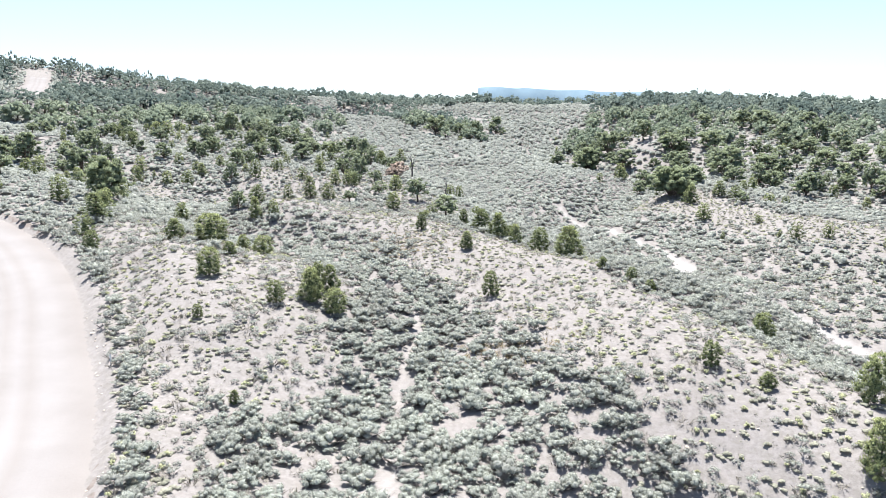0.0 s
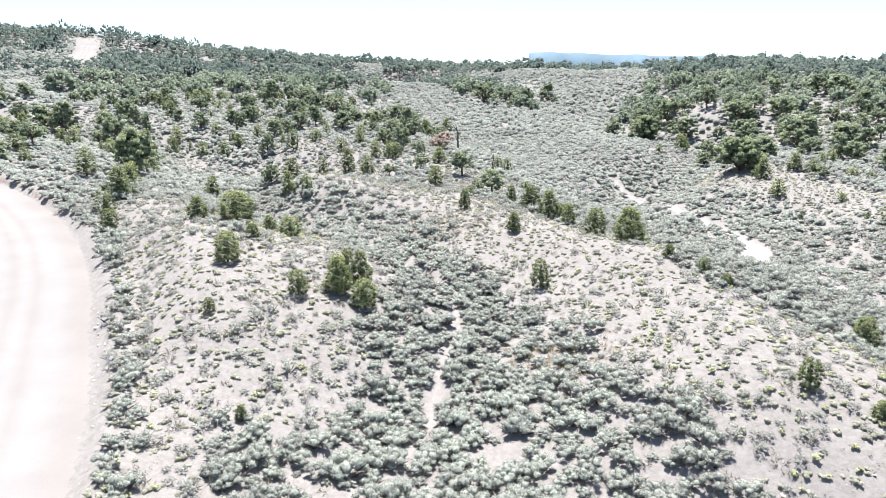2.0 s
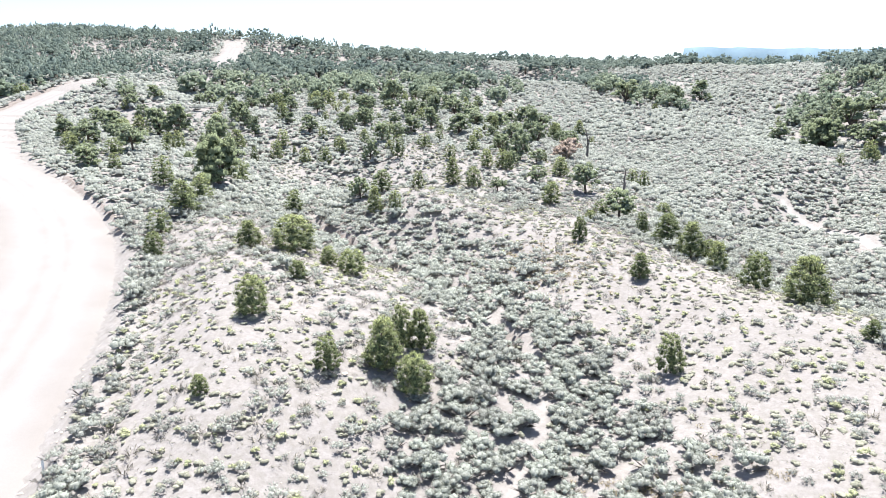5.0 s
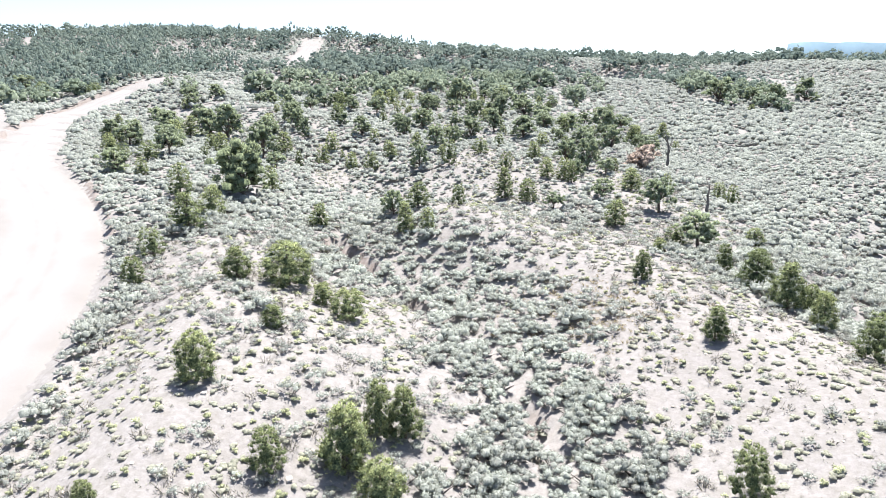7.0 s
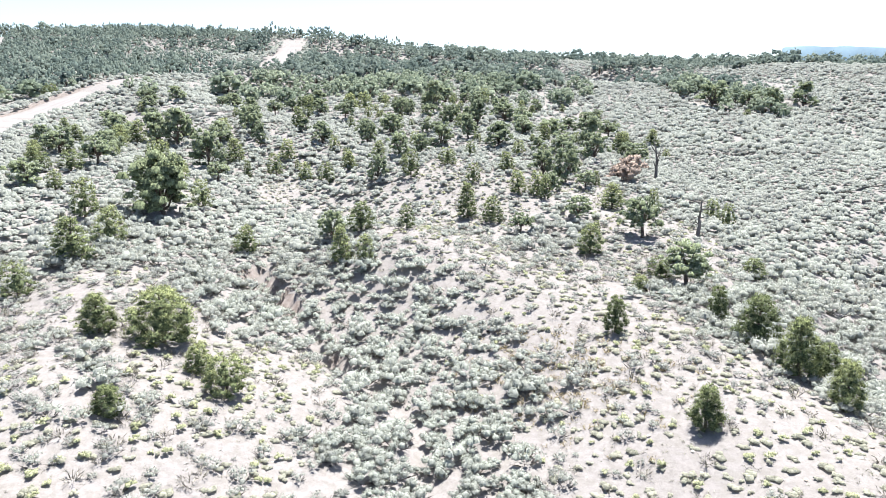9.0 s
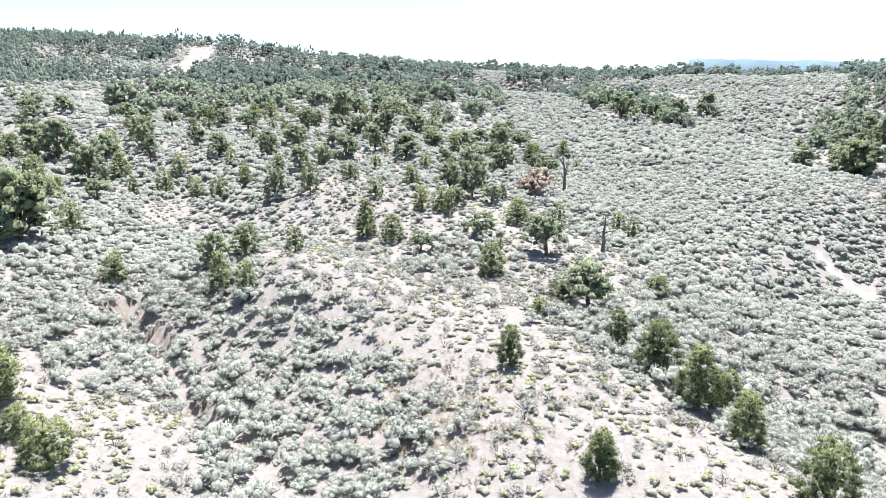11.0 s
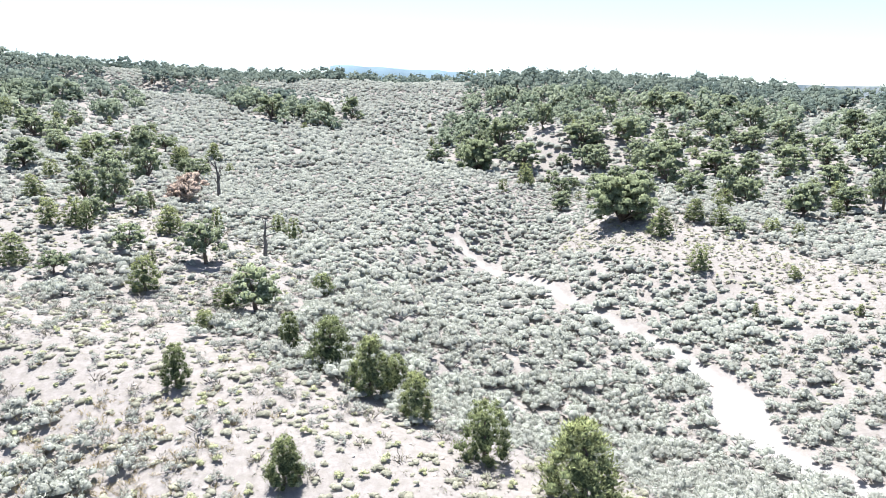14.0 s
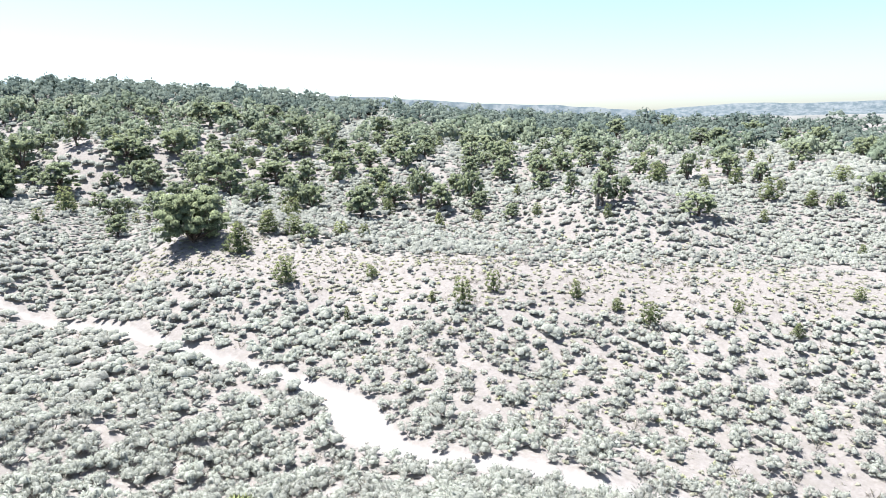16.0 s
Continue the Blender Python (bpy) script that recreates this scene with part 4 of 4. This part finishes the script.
def old_tree(seed, wide, bare_trunk, material, name, many=22, per=17, leaf=0.05, pads=4):
    """A mature juniper: crooked trunk, limbs and a broken rounded crown, one metre high."""
    rng = np.random.default_rng(seed)
    root = new(name)
    fork = (rng.uniform(-0.04, 0.04), rng.uniform(-0.04, 0.04), bare_trunk)
    trunk = part("trunk", sticks_mesh("trunk", [(bent(rng, (0, 0, -0.05), fork, 3, 0.015), (0.055, 0.045, 0.04, 0.034))], BARK, 7), root, "crooked grey-brown trunk")
    clumps, limbs = [], []
    for k in range(many):
        a, lift = k * 2.4 + rng.uniform(-0.5, 0.5), rng.uniform(0, 1) ** 0.8
        reach = wide * 0.5 * math.sqrt(max(0.05, 1 - lift**2.2)) * rng.uniform(0.45, 0.85)
        end = (math.cos(a) * reach + fork[0], math.sin(a) * reach + fork[1], bare_trunk * 1.05 + (0.88 - bare_trunk) * lift)
        for _ in range(pads):
            near = rng.normal(size=3) * np.array([0.085, 0.085, 0.08]) * wide
            clumps.append((end[0] + near[0], end[1] + near[1], min(0.95, end[2] + near[2]), 0.092 * rng.uniform(0.65, 1.35) * (0.7 + 0.4 * wide)))
        if k % 2 == 0:
            limbs.append((bent(rng, fork, end, 3, 0.02), (0.028, 0.02, 0.013, 0.006)))
    for limb in limbs:
        part("limb", sticks_mesh("limb", [limb], BARK, 4), trunk)
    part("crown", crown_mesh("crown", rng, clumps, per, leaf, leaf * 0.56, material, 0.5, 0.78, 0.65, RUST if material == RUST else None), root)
    return root


def dead_tree(seed, tall_limbs):
    rng = np.random.default_rng(seed)
    root = new("dead_tree")
    top = (0.04, -0.03, 1.0)
    spine = bent(rng, (0, 0, -0.05), top, 5, 0.02)
    trunk = part("trunk", sticks_mesh("trunk", [(spine, (0.06, 0.05, 0.042, 0.032, 0.02, 0.008))], DEADWOOD, 6), root)
    for k in range(9):
        base = spine[2 + k % 3]
        a = k * 2.4
        reach = tall_limbs * rng.uniform(0.15, 0.38)
        end = (base[0] + math.cos(a) * reach, base[1] + math.sin(a) * reach, base[2] + rng.uniform(0.05, 0.4))
        part("branch", sticks_mesh("branch", [(bent(rng, base, end, 3, 0.02), (0.02, 0.014, 0.009, 0.004))], DEADWOOD, 4), trunk)
    return root


BROAD = {}  # how wide each kind of tree is for one metre of height
YOUNG_WIDE, BUSHY_WIDE = (0.72, 0.85, 0.95, 0.62, 0.8), (0.78, 0.9, 0.7, 0.84, 0.75)
OLD_WIDE, GREY_WIDE, LOW_WIDE = (1.15, 1.3, 1.05, 1.25, 0.95), (1.15, 1.05), (1.25, 1.1, 1.35)


def plant_trees():
    young = [tagged(young_tree(100 + k, w, 36, 0.048, 52, c), "young bushy pinyon pine, olive green down to the ground", "tree", "young pinyons on the ridges") for k, (w, c) in enumerate(zip(YOUNG_WIDE, (0.7, 0.3, 0.2, 0.9, 0.5)))]
    old = [tagged(old_tree(200 + k, w, b, JUNIPER, "juniper_tree"), "mature dark green juniper with a rounded broken crown", "tree", "junipers on the slopes") for k, (w, b) in enumerate(zip(OLD_WIDE, (0.14, 0.12, 0.2, 0.1, 0.16)))]
    grey = [tagged(old_tree(300 + k, w, b, GREYJUN, "juniper_tree"), "grey-green umbrella-shaped juniper with a bare dark trunk", "tree", "junipers on the slopes") for k, (w, b) in enumerate(zip(GREY_WIDE, (0.36, 0.32)))]
    rust = [tagged(old_tree(400, 1.5, 0.15, RUST, "dead_juniper", 24, 16, 0.07, 5), "dead juniper with rust-brown needles on a knoll", "tree")]
    snag = [tagged(dead_tree(500 + k, w), "bare grey dead tree with broken branches", "tree") for k, w in enumerate((0.6, 1.3))]
    bushy = [tagged(young_tree(150 + k, w, 84, 0.038, 70, c), "young bushy pinyon pine, olive green down to the ground", "tree", "young pinyons on the ridges") for k, (w, c) in enumerate(zip(BUSHY_WIDE, (0.5, 0.3, 0.8, 0.6, 0.7)))]
    low = [tagged(old_tree(600 + k, w, 0.05, LOW_JUNIPER, "juniper_tree", 44, 26, 0.042, 4), "broad dense olive-green juniper spreading low over the ground", "tree", "junipers on the slopes") for k, w in enumerate(LOW_WIDE)]
    for some, widths in ((young, YOUNG_WIDE), (old, OLD_WIDE), (grey, GREY_WIDE), (rust, (1.5,)), (bushy, BUSHY_WIDE), (low, LOW_WIDE)):
        for ob, w in zip(some, widths):
            BROAD[ob.name] = w
    kinds = {"b": low, "y": young, "j": old, "u": grey, "r": rust, "d": snag}
    used = set()
    for n, (kind, x, y, high, wide) in enumerate(ALL_TREES):
        some = bushy if kind == "y" and math.hypot(x, y - 50) < 44 else kinds[kind]
        ob = some[n % len(some)]
        ratio = min(1.5, max(0.65, wide / high / BROAD[ob.name])) if kind != "d" else 1.0
        m = Matrix.LocRotScale((x, y, float(ground(x, y)) - 0.05), Euler((0, 0, (n * 2.399) % 6.283)), (high * ratio, high * ratio, high))
        if ob.name not in used:
            used.add(ob.name)
            ob.matrix_basis = m
        else:
            made = copy_thing(ob, Matrix())
            made.matrix_basis = m


def wood_shape(rng, wide, clumps, per, top):
    """One tree of the woods, a metre high: rounded pads of leaves round a short forked trunk; top near 0 makes it pointed."""
    leaves, twigs = [], []
    for i in range(clumps):
        lift = i / (clumps - 1)
        r = 0.4 * wide * math.sqrt(max(0.0, 1 - lift ** (1.2 + 2 * top))) * rng.uniform(0.6, 1.1) + 0.02
        at = np.array([math.cos(i * 2.4 + wide * 9) * r, math.sin(i * 2.4 + wide * 9) * r, 0.24 + 0.6 * lift])
        big = 0.2 * wide * (1.15 - (0.7 - 0.5 * top) * lift) * rng.uniform(0.75, 1.25)
        leaves.append(tuft_of_leaves(at, big * 0.8, max(big * 0.68, 1.15 / clumps if top < 0.1 else 0.7 / clumps), rng, 6 if clumps > 9 else 4, False))
        d = rng.normal(size=(per, 3)) + np.array([0, 0, 0.35])
        d /= np.linalg.norm(d, axis=1)[:, None]
        soft = d * 0.9 + (at - np.array([0, 0, 0.35])) * 1.0 + np.array([0, 0, 0.3])
        k = per * 2 // 3
        leaves.append(flakes(at + d[:k] * big * 0.88 * np.array([1, 1, 0.85]), d[:k] + np.array([0, 0, 0.3]), big * rng.uniform(0.4, 0.8, k), rng, soft[:k]))
        leaves.append(sprigs(at + d[k:] * big * 0.7, d[k:] + np.array([0, 0, 0.4]), big * rng.uniform(0.4, 0.8, per - k), big * rng.uniform(0.2, 0.35, per - k), rng, soft[k:]))
    leafy = sum(len(v) for v, _, _ in leaves)
    twigs.append(sprigs(np.zeros((3, 3)) - np.array([0, 0, 0.05]), np.array([[0.15, 0, 1], [-0.15, 0.1, 1], [0, -0.1, 1.0]]), np.full(3, 0.42), np.full(3, 0.09), rng))
    v, f, n = joined(leaves + twigs)
    return v, f, n, np.arange(len(v)) < leafy


def far_woods():
    rng = np.random.default_rng(9)
    shapes = [wood_shape(rng, rng.uniform(0.85, 1.25), 12, 8, rng.uniform(0.3, 1)) for _ in range(10)]
    plain_trees = [wood_shape(rng, rng.uniform(1.0, 1.35), 9, 3, rng.uniform(0.5, 1)) for _ in range(8)]
    spires = [wood_shape(rng, rng.uniform(0.6, 0.85), 6, 3, 0.0) for _ in range(6)]
    x, y = WOODS_XY[0][NEAR_WOODS:], WOODS_XY[1][NEAR_WOODS:]
    size = np.clip(RNG.normal(3.7, 1.0, len(x)), 1.7, 6.0)
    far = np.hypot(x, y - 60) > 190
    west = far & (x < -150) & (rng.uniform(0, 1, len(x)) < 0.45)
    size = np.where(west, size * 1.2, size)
    for some, which, leaves in ((shapes, ~far, SLOPE_WOODS), (plain_trees, far & ~west, HAZY_WOODS), (spires, west, HAZY_WOODS)):
        n = which.sum()
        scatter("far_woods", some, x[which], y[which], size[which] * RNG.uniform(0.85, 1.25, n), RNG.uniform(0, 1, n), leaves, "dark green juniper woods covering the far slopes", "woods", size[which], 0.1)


def woods_places():
    """Where the woods' trees stand, the nearest first."""
    x, y = jittered(-430, 420, 60, 430, 4.1)
    keep = (RNG.uniform(0, 1, len(x)) < woodland(x, y) * np.where(((x < -150) & (y > 150)) | (y > 225), 0.9, 0.5 + 0.15 * (y > 170) + 0.25 * (rough(x, y, 14, 71) > 0.1))) & (y > 40 + 0.2 * np.abs(x)) & (RNG.uniform(0, 1, len(x)) > 0.25 * ((x < 0) & (np.hypot(x, y - 60) < 140)))
    for tx, ty, r in TREE_XY:
        keep &= np.hypot(x - tx, y - ty) > r + 1.6
    x, y = x[keep], y[keep]
    order = np.argsort(np.hypot(x, y - 60))
    return x[order], y[order]


# ---- the far country ----
def far_ridge(name, label, left, right, far, top, deep, material, seed):
    """A long far ridge or flat-topped mesa between two bearings, degrees right of +y; top gives its height by the share of its length."""
    n, m = 90, 9
    a = np.radians(np.linspace(left, right, n))
    share = np.linspace(0, 1, n)
    verts = []
    for j in range(m):
        t = j / (m - 1)
        d = far + deep * t
        h = np.array([top(s) for s in share])
        lift = smooth(0.0, 0.62, t) * 0.72 + 0.28 * smooth(0.62, 0.75, t)
        z = -40 + (h + 40) * lift * (1 if j < m - 1 else 0.97) + 6 * rough(share * 40, 0 * share + j * 3.0, 2.0, seed) * (1 - abs(t - 0.5))
        verts.append(np.stack([np.sin(a) * d, np.cos(a) * d + 40, z], 1))
    k = (np.arange(m - 1)[:, None] * n + np.arange(n - 1)[None]).ravel()
    ob = new(name, mesh_from(name, np.concatenate(verts), np.stack([k, k + 1, k + n + 1, k + n], 1), material))
    return tagged(ob, label, "mesa", kind="structure")


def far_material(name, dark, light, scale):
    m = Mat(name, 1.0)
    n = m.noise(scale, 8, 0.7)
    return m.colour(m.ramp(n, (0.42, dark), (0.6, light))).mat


# distance haze is painted into the mesa's blue and the hills' blue-grey
HAZE_BLUE_HILL = far_material("haze_blue_far_hill", (0.175, 0.255, 0.31), (0.205, 0.285, 0.34), 0.01)
GREY_HILL = far_material("dotted_far_hill", (0.07, 0.095, 0.11), (0.145, 0.165, 0.175), 0.03)
TAN_PLAIN = far_material("tan_far_plain", (0.15, 0.155, 0.15), (0.19, 0.19, 0.18), 0.01)
far_ridge("backdrop_mesa", "flat-topped mesa on the far horizon, coloured blue for distance haze", -0.6, 22, 3300, lambda s: (3.82 - 0.9 * max(0, s * 22 - 3) / 19) * 3300 / 57.3 + 13 if s > 0.02 else 120, 160, HAZE_BLUE_HILL, 1)
far_ridge("backdrop_hill", "long grey far hill dotted with dark trees", 33, 64, 2300, lambda s: float(np.interp(s * 31, [0, 1.4, 2.5, 9, 16, 22, 27, 31], [1.9, 2.18, 2.53, 2.2, 1.6, 1.25, 0.85, 0.2])) * 2300 / 57.3 + 14, 300, GREY_HILL, 4)
far_ridge("backdrop_ridge", "pale far ridge across a tan plain", 58, 100, 3600, lambda s: float(np.interp(s * 42, [0, 3.5, 6, 10, 15, 20, 42], [0.6, 0.68, 0.97, 1.18, 1.07, 1.14, 1.2])) * 3600 / 57.3 + 14, 500, GREY_HILL, 6)
far_ridge("backdrop_plain", "tan plain far off between the hills", 52, 102, 2700, lambda s: 0.14 * 2700 / 57.3 + 12, 300, TAN_PLAIN, 8)

TREE_XY = np.array([(x, y, w * 0.5) for _, x, y, h, w in ALL_TREES])
WOODS_XY, NEAR_WOODS = woods_places(), 240
for _x, _y in zip(WOODS_XY[0][:NEAR_WOODS], WOODS_XY[1][:NEAR_WOODS]):
    _east = _x > 30
    _kind, _h = ("y", RNG.uniform(1.6, 3.0)) if RNG.uniform() < (0.3 if _east else 0.52) else ("u" if RNG.uniform() < 0.3 else "j", RNG.uniform(2.2, 4.2) + 0.4 * _east)
    ALL_TREES.append((_kind, _x, _y, _h, _h * (0.8 if _kind == "y" else 1.15)))
plant_trees()
far_woods()
sagebrush()
ground_cover()


# ---- by the road ----
def marker_post(x, y):
    """A short square white post with a chamfered cap."""
    root = new("marker_post")
    bm = bmesh.new()
    bmesh.ops.create_cube(bm, size=1, matrix=Matrix.LocRotScale((0, 0, 0.3), None, (0.1, 0.06, 0.9)))
    bmesh.ops.bevel(bm, geom=bm.edges[:], offset=0.008, segments=1, affect="EDGES")
    me = bpy.data.meshes.new("post")
    bm.to_mesh(me)
    bm.free()
    me.materials.append(rock_material("white_paint", (0.6, 0.6, 0.58), (0.75, 0.75, 0.73), 6))
    part("post", me, root)
    cap, faces = stick([(0, 0, 0.75), (0, 0, 0.8)], (0.075, 0.03), 6)
    part("cap", mesh_from("cap", np.array(cap), np.array(faces), DEADWOOD), root, "grey weathered cap")
    root.location = (x, y, float(ground(x, y)))
    return tagged(root, "short white marker post beside the gravel road", "post")


def bank_stones():
    """Small stones and clods along the road's edges and on the open slopes."""
    rng = np.random.default_rng(21)
    shapes = [lump((0, 0, 0.2), np.array([1, 0.8, 0.55]) * rng.uniform(0.8, 1.2, 3), rng, 1, 0.3) for _ in range(5)]
    k = rng.integers(8, 60, 900)
    line = np.array(ROAD_LINE)
    t = np.diff(line, axis=0)[k]
    t /= np.linalg.norm(t, axis=1)[:, None]
    o = np.where(rng.uniform(0, 1, 900) < 0.6, -1, 1) * rng.uniform(ROAD_HALF - 0.4, ROAD_HALF + 1.6, 900)
    x, y = line[k, 0] - t[:, 1] * o + rng.normal(0, 1.2, 900) * t[:, 0], line[k, 1] + t[:, 0] * o + rng.normal(0, 1.2, 900) * t[:, 1]
    gx, gy = jittered(-40, 60, 28, 120, 1.6)
    ok = in_sight(gx, gy) & (RNG.uniform(0, 1, len(gx)) < 0.5 * bareness(gx, gy))
    x, y = np.r_[x, gx[ok]], np.r_[y, gy[ok]]
    scatter("stones", shapes, x, y, np.clip(RNG.exponential(0.05, len(x)) + 0.035, 0, 0.2), RNG.uniform(0, 1, len(x)), STONE, "small pale stones and clods on the soil", "stones", None, 0.0)


marker_post(-24.6, 42.9)
bank_stones()
